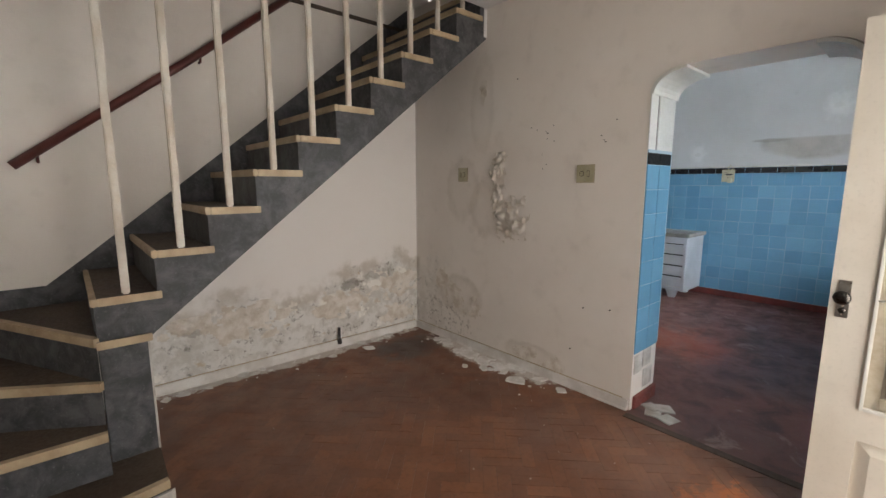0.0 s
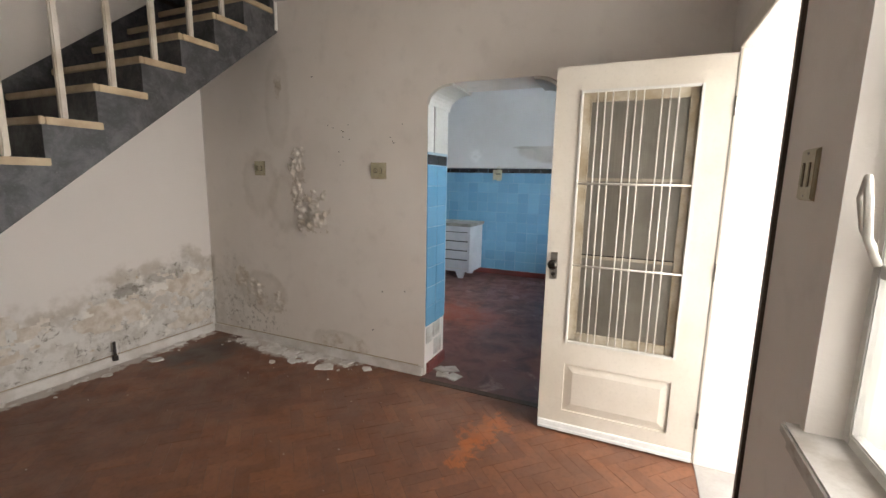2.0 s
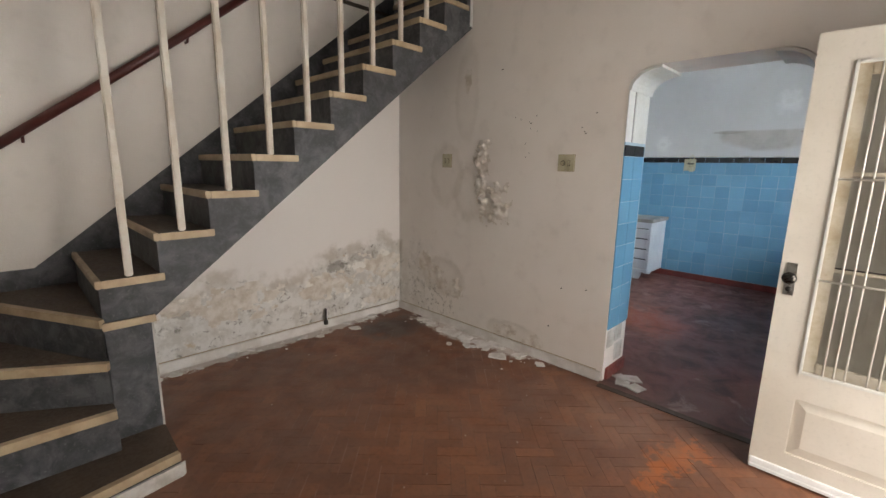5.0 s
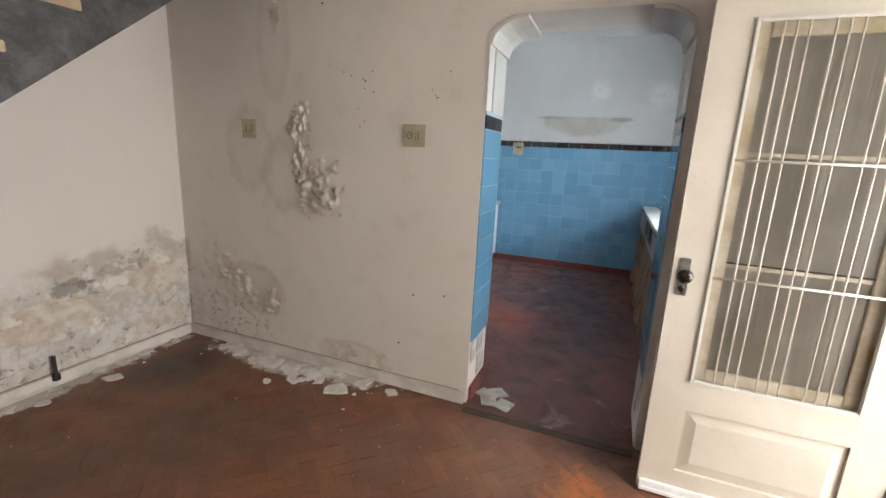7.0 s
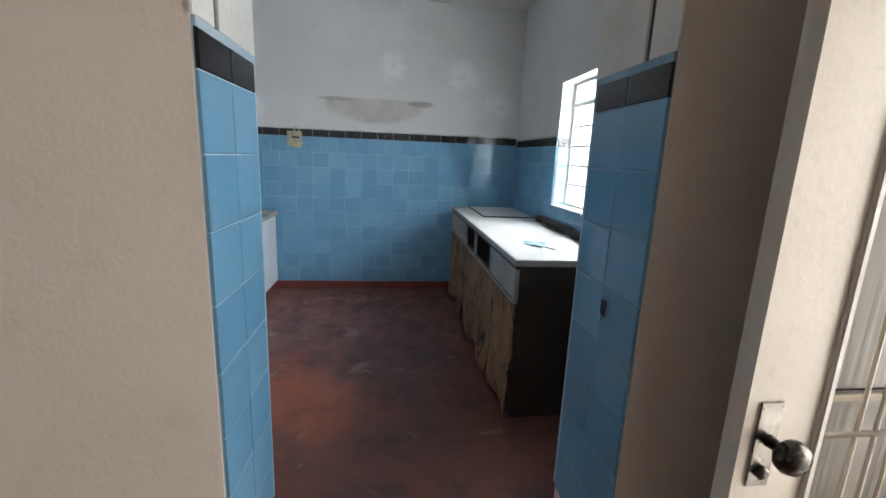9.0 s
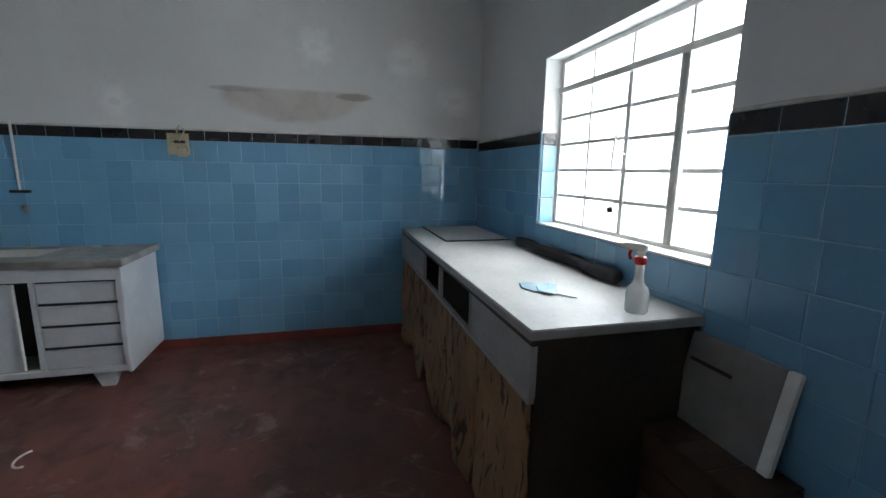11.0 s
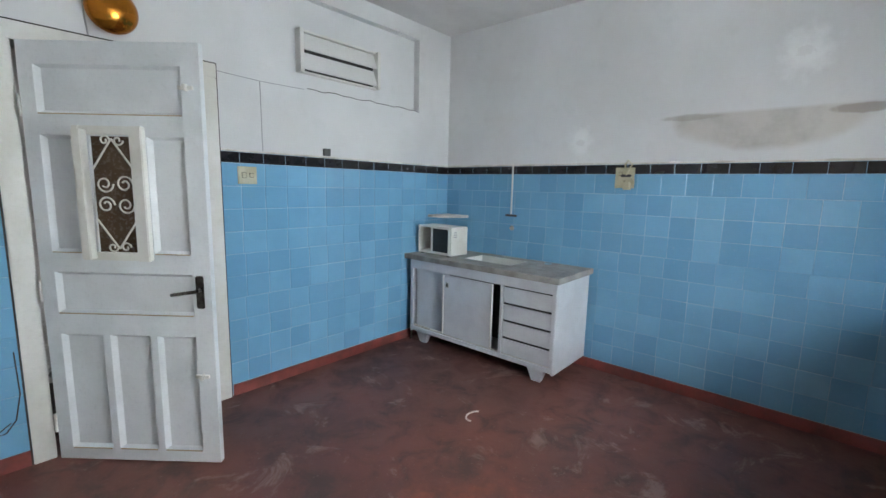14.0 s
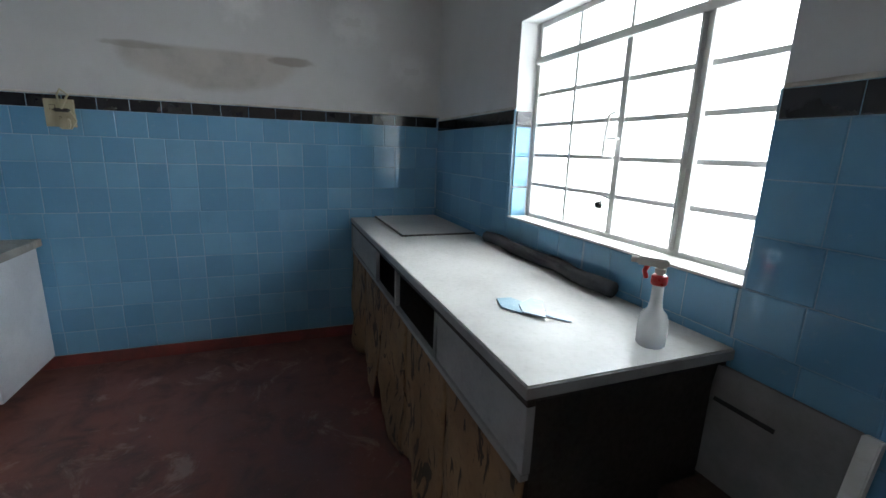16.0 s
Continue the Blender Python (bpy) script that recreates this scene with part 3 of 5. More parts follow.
# ---- stairs ----
stairs = thing("staircase", "grey cement staircase with brown treads and cream balusters", "staircase")
RUN, RISE, X0, Z0, YF = 0.2535, 0.2028, 0.566, 0.941, 3.386
outline = [(0.77, 0.715)]
for k in range(11):
    outline += [(X0 + k * RUN, Z0 - 0.036 + (k - 1) * RISE if k else 0.715), (X0 + k * RUN, Z0 - 0.036 + k * RISE)]
outline = outline[1:] + [(3.1695, Z0 - 0.036 + 10 * RISE), (3.1695, 2.61)]
part("stair_body", prism(outline + [(0.77, 0.715)], "y", YF, YN - 0.001), M_GREY, stairs, "mottled grey cement string and risers")
part("string_end_strip", boxes((3.14, 3.169, YF - 0.006, YF - 0.001, 2.62, 2.83)), M_WHITE, stairs, "white plaster strip")
levels = ((0.122, [(0.765, 3.4), (0.752, 3.06), (XW, 2.86), (XW, YN - 0.002), (0.56, YN - 0.002), (0.56, 3.4)]),
          (0.332, [(0.56, 3.27), (XW, 3.29), (XW, YN - 0.002), (0.56, YN - 0.002)]),
          (0.542, [(0.56, 3.36), (XW, 4.01), (XW, YN - 0.002), (0.56, YN - 0.002)]),
          (0.752, [(0.56, 3.38), (0.055, YN - 0.002), (0.56, YN - 0.002)]))
for i, (z, plan) in enumerate(levels):
    low = 0.0 if i == 0 else levels[i - 1][0]
    part("winder_body", prism(plan, "z", low, z - 0.036), M_GREY, stairs, "rough grey cement riser")
    tread = part("tread", prism(plan, "z", z - 0.036, z), M_TREAD, stairs, "dusty brown winder tread")
    a, b = (Vector((*p, 0)) for p in (plan[:2] if i else plan[1:3]))
    d = (b - a).normalized()
    out = Vector((d.y, -d.x, 0)) if Vector((d.y, -d.x, 0)).dot(Vector((0, -1, 0))) > 0 else Vector((-d.y, d.x, 0))
    strip = [a + out * 0.012, b + out * 0.012, b - out * 0.02, a - out * 0.02]
    part("nosing", prism([(p.x, p.y) for p in strip], "z", z - 0.038, z + 0.003), M_NOSE, tread, "worn pale wooden nosing")
part("newel_block", boxes((0.565, 0.757, YF - 0.012, 3.55, 0.122, 0.70), bevel=0.004), M_GREY, stairs, "rough grey cement newel block")
part("newel_edge", boxes((0.757, 0.766, YF - 0.012, 3.5, 0.0, 0.70)), M_TRIM, stairs, "pale plaster edge")
tread = part("tread", boxes((0.56, 0.775, YF - 0.015, 3.56, 0.70, 0.737), bevel=0.003), M_TREAD, stairs)
part("nosing", boxes((0.558, 0.778, YF - 0.024, YF - 0.015, 0.70, 0.738), bevel=0.003), M_NOSE, tread, "worn pale wooden nosing")
part("step_skirting", prism([(0.772, 3.06), (0.756, 3.046), (0.45, 2.995), (0.44, 3.006)], "z", 0.0, 0.07), M_TRIM, stairs, "white skirting strip")
for k in range(11):
    x, z = X0 + k * RUN, Z0 + k * RISE
    tread = part("tread", boxes((x + 0.012, min(x + RUN + 0.01, 3.169), YF, YN - 0.002, z - 0.036, z), bevel=0.003), M_TREAD, stairs)
    part("nosing", boxes((x - 0.012, x + 0.014, YF - 0.01, YN - 0.002, z - 0.037, z + 0.002), bevel=0.004), M_NOSE, tread, "worn pale wooden nosing")
    part("end_strip", boxes((x + 0.014, min(x + RUN + 0.018, 3.169), YF - 0.012, YF, z - 0.037, z + 0.001), bevel=0.003), M_NOSE, tread, "pale wooden end strip")
    if k < 10:
        xb = 0.695 + 0.2495 * k
        part("baluster", boxes((xb - 0.017, xb + 0.017, YF + 0.02, YF + 0.05, z, 3.02 if k > 7 else ZC + 0.0), bevel=0.006), M_BALUSTER, stairs, "cream painted square baluster")
# dark cement skirting up the stair wall
part("stair_skirting", prism([(XW, 0.30), (XW, 0.868), (0.38, 0.868), (0.56, 1.01), (3.1, 3.08), (3.1, 2.5), (0.7, 0.6), (0.5, 0.3)], "y", YN - 0.012, YN - 0.0015), M_GREY, stairs, "dark grey cement skirting")
rail = thing("handrail", "red-brown painted wooden handrail on the stair wall", "handrail")
part("rail", tube([(0.31, YN - 0.06, 1.568), (1.2, YN - 0.06, 2.262), (2.6, YN - 0.06, 3.40)], 0.026, 10), M_RAIL, rail, "", True)
for x in (0.42, 1.3, 2.2):
    z = 1.568 + (x - 0.31) * 0.79
    part("bracket", tube([(x, YN - 0.06, z - 0.02), (x, YN - 0.045, z - 0.06), (x, YN - 0.001, z - 0.06)], 0.008, 8), M_RAIL, rail, "", True)
setting("wall_line", boxes((1.7, 3.3, YN - 0.012, YN - 0.001, 2.855, 2.885)), M_TREAD, "thin brown moulding on the stairwell wall", "trim")

# ---- living room: doors, window, fittings ----
door = thing("door_1", "open cream wooden street door with barred glass", "door", kind="structure")
DX0, DX1 = 2.866, 2.902


def frame_of(x0, x1, y0, y1, z0, z1, w, bevel=0.003):
    """A rectangular frame in a plane across x, w wide."""
    return boxes((x0, x1, y0, y0 + w, z0, z1), (x0, x1, y1 - w, y1, z0, z1), (x0, x1, y0 + w, y1 - w, z0, z0 + w), (x0, x1, y0 + w, y1 - w, z1 - w, z1), bevel=bevel)


part("leaf", boxes((DX0, DX1, 0.293, 0.426, 0.012, 2.09), (DX0, DX1, 0.985, 1.123, 0.012, 2.09), (DX0, DX1, 0.426, 0.985, 1.957, 2.09), (DX0, DX1, 0.426, 0.985, 0.43, 0.567), (DX0, DX1, 0.426, 0.985, 0.012, 0.137), (DX0 + 0.014, DX1 - 0.004, 0.426, 0.985, 0.137, 0.43)), M_CREAM, door)
field = bmesh.new()
lo = [field.verts.new((DX0 + 0.013, y, z)) for y, z in ((0.43, 0.141), (0.981, 0.141), (0.981, 0.426), (0.43, 0.426))]
hi = [field.verts.new((DX0 + 0.002, y, z)) for y, z in ((0.475, 0.186), (0.936, 0.186), (0.936, 0.381), (0.475, 0.381))]
field.faces.new(hi)
for i in range(4):
    field.faces.new((lo[i], lo[(i + 1) % 4], hi[(i + 1) % 4], hi[i]))
bmesh.ops.recalc_face_normals(field, faces=field.faces)
part("panel", field, M_CREAM, door, "raised and fielded lower panel")
part("glazing_bead", frame_of(DX0 - 0.008, DX0 + 0.01, 0.42, 0.991, 0.561, 1.963, 0.014), M_WHITE, door, "white glazing bead")
sash = part("sash", frame_of(DX1 - 0.012, DX1 + 0.014, 0.42, 0.99, 0.565, 1.96, 0.055), M_SASH_DOOR, door, "stained wooden inner sash")
for z in (1.06, 1.49):
    part("sash_rail", boxes((DX1 - 0.006, DX1 + 0.01, 0.475, 0.935, z, z + 0.016), bevel=0.002), M_SASH_DOOR, door, "stained sash rail")
part("sash_gap", boxes((DX1 - 0.007, DX1 + 0.0, 0.475, 0.935, 1.077, 1.083)), M_DARK, door, "dark gap above the rail")
pane = part("pane", boxes((DX1 - 0.002, DX1 + 0.002, 0.47, 0.94, 0.615, 1.91)), M_GLASS_DOOR, door, "dusty ribbed grey glass")
for group in (0.868, 0.722, 0.565):
    for d in (-0.037, 0, 0.037):
        part("bar", tube([(DX0 + 0.002, group + d, 0.567), (DX0 + 0.002, group + d, 1.957)], 0.0036, 8), M_BAR, door, "", True)
for z in (1.02, 1.475):
    part("crossbar", tube([(DX0 - 0.002, 0.426, z), (DX0 - 0.002, 0.985, z)], 0.005, 8), M_BAR, door, "", True)
part("weather_bar", boxes((DX0 - 0.016, DX0, 0.30, 1.118, 0.012, 0.06), (DX0 - 0.024, DX0 - 0.016, 0.30, 1.118, 0.012, 0.032), bevel=0.003), M_FRAME_WIN, door, "grey aluminium weather bar")
plate = part("lock_plate", boxes((DX0 - 0.004, DX0, 1.06, 1.10, 0.93, 1.085), bevel=0.001), M_STEEL, door, "worn steel lock plate")
knob = lathe([(0.006, 0), (0.011, 0.004), (0.009, 0.02), (0.016, 0.028), (0.027, 0.038), (0.029, 0.048), (0.024, 0.058), (0.01, 0.063)], 20)
bmesh.ops.transform(knob, matrix=pose(DX0 - 0.004, 1.08, 1.02, 0, -90, 0), verts=knob.verts)
part("door_knob", knob, M_DKSTEEL, door, "dark round knob", True)
key = lathe([(0.012, 0), (0.012, 0.008), (0.008, 0.01)], 16)
bmesh.ops.transform(key, matrix=pose(DX0 - 0.004, 1.08, 0.96, 0, -90, 0), verts=key.verts)
part("cylinder_lock", key, M_DKSTEEL, door, "", True)
for z in (0.25, 1.05, 1.85):
    part("hinge", tube([(DX0 - 0.004, 0.289, z - 0.045), (DX0 - 0.004, 0.289, z + 0.045)], 0.006, 8), M_STEEL, door)

dframe = thing("door_frame", "cream wooden frame of the street door", "door frame", kind="structure")
part("jamb_post", boxes((2.862, 2.93, 0.03, YS + 0.012, 0, 2.12), bevel=0.004), M_CREAM, dframe)
part("jamb_post", boxes((1.985, 2.018, 0.03, YS + 0.01, 0, 2.12), bevel=0.004), M_TREAD, dframe, "brown edged frame post")
part("head_rail", boxes((2.018, 2.862, 0.03, YS + 0.012, 2.105, 2.17), bevel=0.004), M_CREAM, dframe)
setting("threshold", boxes((2.02, 2.86, -0.05, YS, -0.02, 0.004), bevel=0.003), M_GROUND, "pale cement threshold", "threshold")

# steel window of the living room
win = thing("window_1", "white steel window with a wooden sill", "window", kind="structure")
part("window_frame", boxes(*[(x, x + 0.03, 0.19, 0.22, 0.93, 2.07) for x in (0.21, 0.65, 1.09, 1.525)], *[(0.24, 1.525, 0.19, 0.22, z, z + 0.028) for z in (0.93, 1.3, 1.67, 2.045)], bevel=0.003), M_WHITE, win)
part("pane", boxes((0.23, 1.53, 0.203, 0.206, 0.95, 2.05)), M_GLASS, win).visible_shadow = False
part("window_sill", boxes((0.16, 1.6, 0.20, YS + 0.035, 0.895, 0.925), (0.17, 1.59, YS, YS + 0.022, 0.86, 0.895), bevel=0.006), M_TRIM, win, "worn wooden sill moulding")
part("latch", tube([(1.5, 0.245, 1.36), (1.515, 0.26, 1.40), (1.505, 0.275, 1.46), (1.49, 0.275, 1.50), (1.475, 0.275, 1.46), (1.49, 0.26, 1.38), (1.5, 0.235, 1.33)], 0.008, 8), M_BAR, win, "white window latch", True)


def switch_plate(name, m, w, h, material, marks, label):
    """A plate in its own plane: x across, y up, z off the wall."""
    ob = thing(name, label, "switch", m)
    part("plate", boxes((-w / 2, w / 2, -h / 2, h / 2, 0, 0.009), bevel=0.003), material, ob)
    part("rim", boxes((-w / 2 - 0.002, w / 2 + 0.002, -h / 2 - 0.002, h / 2 + 0.002, 0, 0.002)), M_SASH, ob, "dirty rim")
    for x, y, a, b in marks:
        part("insert", boxes((x - a, x + a, y - b, y + b, 0.009, 0.0105)), M_BROWN, ob, "dark gap round the insert")
        part("rocker", boxes((x - a + 0.0025, x + a - 0.0025, y - b + 0.0025, y + b - 0.0025, 0.0105, 0.014), bevel=0.001), material, ob)
    for y in (-0.42, 0.42):
        part("screw", boxes((-0.003, 0.003, y * h - 0.003, y * h + 0.003, 0.009, 0.011)), M_STEEL, ob)
    return ob


def facing(x, y, z, way):
    """The pose of a plate at a place on a wall, facing west, south or north."""
    turn = {"west": (90, 0, -90), "south": (90, 0, 0), "north": (90, 0, 180)}[way]
    return pose(x, y, z, *turn)


switch_plate("light_switch", facing(XE - 0.001, 3.64, 1.549, "west"), 0.112, 0.116, M_IVORY, [(-0.02, 0, 0.006, 0.02), (0.02, 0, 0.012, 0.02)], "yellowed ivory light switch on stained plaster")
switch_plate("light_switch", facing(XE - 0.001, 2.45, 1.538, "west"), 0.13, 0.116, M_IVORY, [(0.024, 0, 0.009, 0.02)], "yellowed ivory wall socket beside the arch")
switch_plate("light_switch", facing(1.765, YS + 0.001, 1.51, "north"), 0.10, 0.125, M_IVORY, [(-0.02, 0, 0.007, 0.03), (0.02, 0, 0.007, 0.03)], "large ivory double switch beside the street door")
switch_plate("light_switch", facing(4.857, YKN - 0.009, 1.522, "south"), 0.125, 0.112, M_IVORY, [(-0.025, 0, 0.015, 0.018), (0.025, 0, 0.014, 0.014)], "ivory switch and socket on blue tiles")
for ob in [o for o in bpy.data.objects if o.name.startswith("light_switch") and abs(o.matrix_world.translation.y - 2.45) < 0.01]:
    ring = lathe([(0.018, 0.008), (0.018, 0.011), (0.0145, 0.011), (0.0145, 0.0095)], 20)
    bmesh.ops.transform(ring, matrix=pose(-0.024, 0, 0), verts=ring.verts)
    part("socket_ring", ring, M_BROWN, ob, "dark round socket rim")
    face = lathe([(0.0135, 0.009), (0.0135, 0.0125), (0.004, 0.0125)], 20)
    bmesh.ops.transform(face, matrix=pose(-0.024, 0, 0), verts=face.verts)
    part("socket_face", face, M_IVORY, ob)
    for dx in (-0.006, 0.006):
        part("socket_slot", boxes((-0.025 + dx, -0.023 + dx, -0.004, 0.004, 0.0125, 0.0131)), M_DARK, ob)
ksock = switch_plate("wall_socket", facing(XK1 - 0.009, 2.675, 1.573, "west"), 0.14, 0.15, M_IVORY, [(-0.03, 0.03, 0.014, 0.014), (0.0, -0.03, 0.006, 0.01)], "ivory socket with plug on blue tiles")
part("plug", boxes((0.0, 0.05, -0.09, -0.03, 0.01, 0.045), bevel=0.006), M_IVORY, ksock, "white plug")
part("plug", boxes((-0.02, 0.055, 0.005, 0.025, 0.01, 0.04), bevel=0.005), M_BLACK, ksock, "black plug")
part("cable", tube([(0.02, 0.02, 0.04), (0.06, 0.1, 0.04), (0.02, 0.13, 0.02), (0.0, 0.1, 0.012), (0.0, 0.06, 0.012)], 0.006, 6), M_IVORY, ksock)
part("cable", tube([(0.055, 0.01, 0.03), (0.08, -0.04, 0.03), (0.05, -0.09, 0.03)], 0.005, 6), M_IVORY, ksock)

pipe_stub = thing("pipe_stub", "dark rusty pipe stub at the foot of the wall", "pipe")
part("stub", tube([(2.262, YN - 0.03, 0.06), (2.262, YN - 0.03, 0.19)], 0.011, 8), M_DARK, pipe_stub)
part("collar", tube([(2.262, YN - 0.03, 0.04), (2.262, YN - 0.03, 0.075)], 0.02, 10), M_DARK, pipe_stub)


def chip(rng, r, t):
    """A flat broken flake with a ragged outline."""
    n = rng.randint(6, 9)
    outline = [(r * rng.uniform(0.55, 1.1) * math.cos(2 * math.pi * i / n), r * rng.uniform(0.45, 0.9) * math.sin(2 * math.pi * i / n)) for i in range(n)]
    return prism(outline, "z", 0, t)


rng = random.Random(5)
flakes = [mesh_of("plaster_flake", chip(rng, 1.0, 0.16), M_LIME) for _ in range(8)]


def scatter(count, place, rmin, rmax, group, label):
    for _ in range(count):
        x, y = place()
        r = rmin + (rmax - rmin) * rng.random() ** 3
        ob = new("plaster_flake", rng.choice(flakes))
        ob.matrix_world = pose(x, y, 0.002, rng.uniform(-6, 6), rng.uniform(-6, 6), rng.uniform(0, 360)) @ Matrix.Diagonal((r, r, min(r, 0.06), 1))
        tagged(ob, label, "plaster flake", group)


scatter(95, lambda: (XE - 0.05 - abs(rng.gauss(0, 0.1)), rng.uniform(2.6, 4.0)), 0.006, 0.07, "flakes along the arch wall", "white flake of fallen plaster on parquet")
scatter(60, lambda: (rng.uniform(0.85, 3.0), YN - 0.05 - abs(rng.gauss(0, 0.07))), 0.006, 0.06, "flakes along the stair wall", "white flake of fallen plaster by the baseboard")
scatter(30, lambda: (rng.uniform(1.2, 3.0), rng.uniform(1.6, 3.9)), 0.003, 0.009, "crumbs on the parquet", "small white crumb of plaster on parquet")
for x, y, r in ((2.94, 2.81, 0.10), (3.06, 2.5, 0.05), (3.02, 3.25, 0.08), (3.06, 3.0, 0.07), (3.05, 3.45, 0.1), (3.04, 3.1, 0.06), (2.45, 4.1, 0.06)):
    ob = new("plaster_flake", rng.choice(flakes))
    ob.matrix_world = pose(x, y, 0.002, 2, 1, rng.uniform(0, 360)) @ Matrix.Diagonal((r, r, 0.06, 1))
    tagged(ob, "large white slab of fallen plaster on parquet", "plaster flake", "flakes along the arch wall")
for x, y, a in ((3.25, 1.93, 20), (3.32, 1.97, 70), (3.24, 1.83, -15), (3.36, 1.90, 40)):
    ob = solid("broken_tile", boxes((-0.06, 0.05, -0.045, 0.05, 0, 0.008), bevel=0.002), M_TRIM, "broken dusty tile piece below the arch", "tile piece", group="tile pieces below the arch")
    ob.matrix_world = pose(x, y, 0.002, 3, 2, a)

for y, z in ((2.506, 0.293), (2.763, 1.83), (2.316, 1.739), (3.05, 2.25), (2.417, 0.617), (2.221, 0.643)):
    nail = tube([(XE - 0.012, y, z - 0.002), (XE - 0.001, y, z)], 0.0042, 6)
    part("nail", nail, M_DARK, wall_arch, "rusty nail head")
for y, z in ((2.78, 1.84), (2.77, 1.79), (2.72, 1.88), (2.86, 1.86), (2.91, 1.88), (2.71, 1.77), (2.81, 1.68), (2.77, 1.61), (2.8, 1.58), (2.25, 1.87), (2.35, 1.78), (2.33, 1.75)):
    part("nail_hole", tube([(XE - 0.002, y, z), (XE - 0.0005, y, z)], 0.004, 6), M_DARK, wall_arch, "small dark nail hole")
part("strike_hole", boxes((3.31, 3.335, 1.137, 1.1395, 1.06, 1.1), bevel=0.001), M_BLACK, wall_arch, "dark strike hole")

# ---- kitchen ----
scrap = [(5.638 + 0.07 * math.cos(t), 3.066 + 0.05 * math.sin(t), 0.006) for t in [0.4 + 0.28 * i for i in range(12)]]
solid("curved_scrap", tube(scrap, 0.006, 6), M_LIME, "small white curved scrap on the red floor", "scrap", smooth=True)
for x, y, r in ((5.6, 3.25, 0.03), (4.35, 2.2, 0.03), (5.9, 1.5, 0.045), (6.3, 1.25, 0.03), (4.9, 3.9, 0.02), (4.6, 2.75, 0.02)):
    ob = new("plaster_flake", rng.choice(flakes))
    ob.matrix_world = pose(x, y, 0.001, 0, 0, rng.uniform(0, 360)) @ Matrix.Diagonal((r, r, 0.012, 1))
    tagged(ob, "pale crumb of plaster on the red floor", "plaster flake", "crumbs on the red floor")

sink = thing("sink_cabinet", "white sink cabinet with sliding doors and drawers", "cabinet", pose(6.325, 2.885, 0))
# own plane: x into the wall, y along the front towards the corner
L, D, TOP = 1.555, 0.60, 0.842
part("side_panel", boxes((0.02, D - 0.02, 0.0, 0.02, 0.1, 0.802), bevel=0.002), M_CABINET, sink)
part("side_panel", boxes((0.02, D - 0.02, 1.48, 1.50, 0.1, 0.802), bevel=0.002), M_CABINET, sink)
part("back_panel", boxes((D - 0.04, D - 0.025, 0.022, 1.48, 0.13, 0.80)), M_PANEL, sink)
part("floor_panel", boxes((0.06, D - 0.04, 0.022, 1.48, 0.13, 0.15)), M_PANEL, sink)
part("apron", boxes((0.012, 0.034, 0.0, 1.50, 0.716, 0.802), bevel=0.003), M_CABINET, sink)
part("bottom_rail", boxes((0.014, 0.06, 0.0, 1.50, 0.112, 0.15), bevel=0.003), M_CABINET, sink)
part("lower_track", boxes((0.03, 0.058, 0.025, 1.48, 0.15, 0.158)), M_TRIM, sink, "dirty lower track")
part("stile", boxes((0.012, 0.04, 0.003, 0.034, 0.15, 0.716), bevel=0.002), M_CABINET, sink)
part("stile", boxes((0.014, 0.04, 0.462, 0.486, 0.15, 0.716), bevel=0.002), M_CABINET, sink)
part("stile", boxes((0.014, 0.04, 1.462, 1.497, 0.15, 0.716), bevel=0.002), M_CABINET, sink)
# black sheet behind the drawers, standing in for the shade between them
part("drawer_gap_shade", boxes((0.05, 0.056, 0.034, 0.462, 0.15, 0.716)), M_BLACK, sink, "black sheet for the shade between drawers")
for i in range(4):
    z = 0.158 + i * 0.1405
    drawer = part("drawer", boxes((0.024, 0.046, 0.04, 0.456, z, z + 0.118), bevel=0.003), M_CABINET, sink)
    part("pull_lip", boxes((0.012, 0.03, 0.04, 0.456, z + 0.114, z + 0.124), bevel=0.002), M_CABINET, drawer)
# black strip in place of the shade under the apron
part("track_gap_shade", boxes((0.064, 0.068, 0.49, 1.462, 0.70, 0.716)), M_BLACK, sink, "black strip for the shade below the apron")
part("sliding_door", boxes((0.056, 0.063, 1.05, 1.458, 0.158, 0.704), bevel=0.002), M_CABINET, sink)
sdoor = part("sliding_door", boxes((0.026, 0.04, 0.566, 1.10, 0.158, 0.704), bevel=0.002), M_CABINET, sink)
for y in (0.566, 1.086):
    part("edge_strip", boxes((0.017, 0.03, y, y + 0.014, 0.158, 0.704), bevel=0.002), M_WHITE, sdoor)
part("finger_pull", boxes((0.018, 0.027, 1.03, 1.065, 0.595, 0.64), bevel=0.003), M_STEEL, sdoor, "tarnished finger pull")
# shade of the finger pull's hollow, put in as a black patch
part("finger_hollow_shade", boxes((0.016, 0.019, 1.037, 1.052, 0.605, 0.63)), M_BLACK, sdoor)
# black sheet in place of the cabinet's shaded inside
part("cavity_shade", boxes((0.3, 0.306, 0.47, 1.0, 0.15, 0.72)), M_BLACK, sink, "black sheet for the shade inside the open gap")
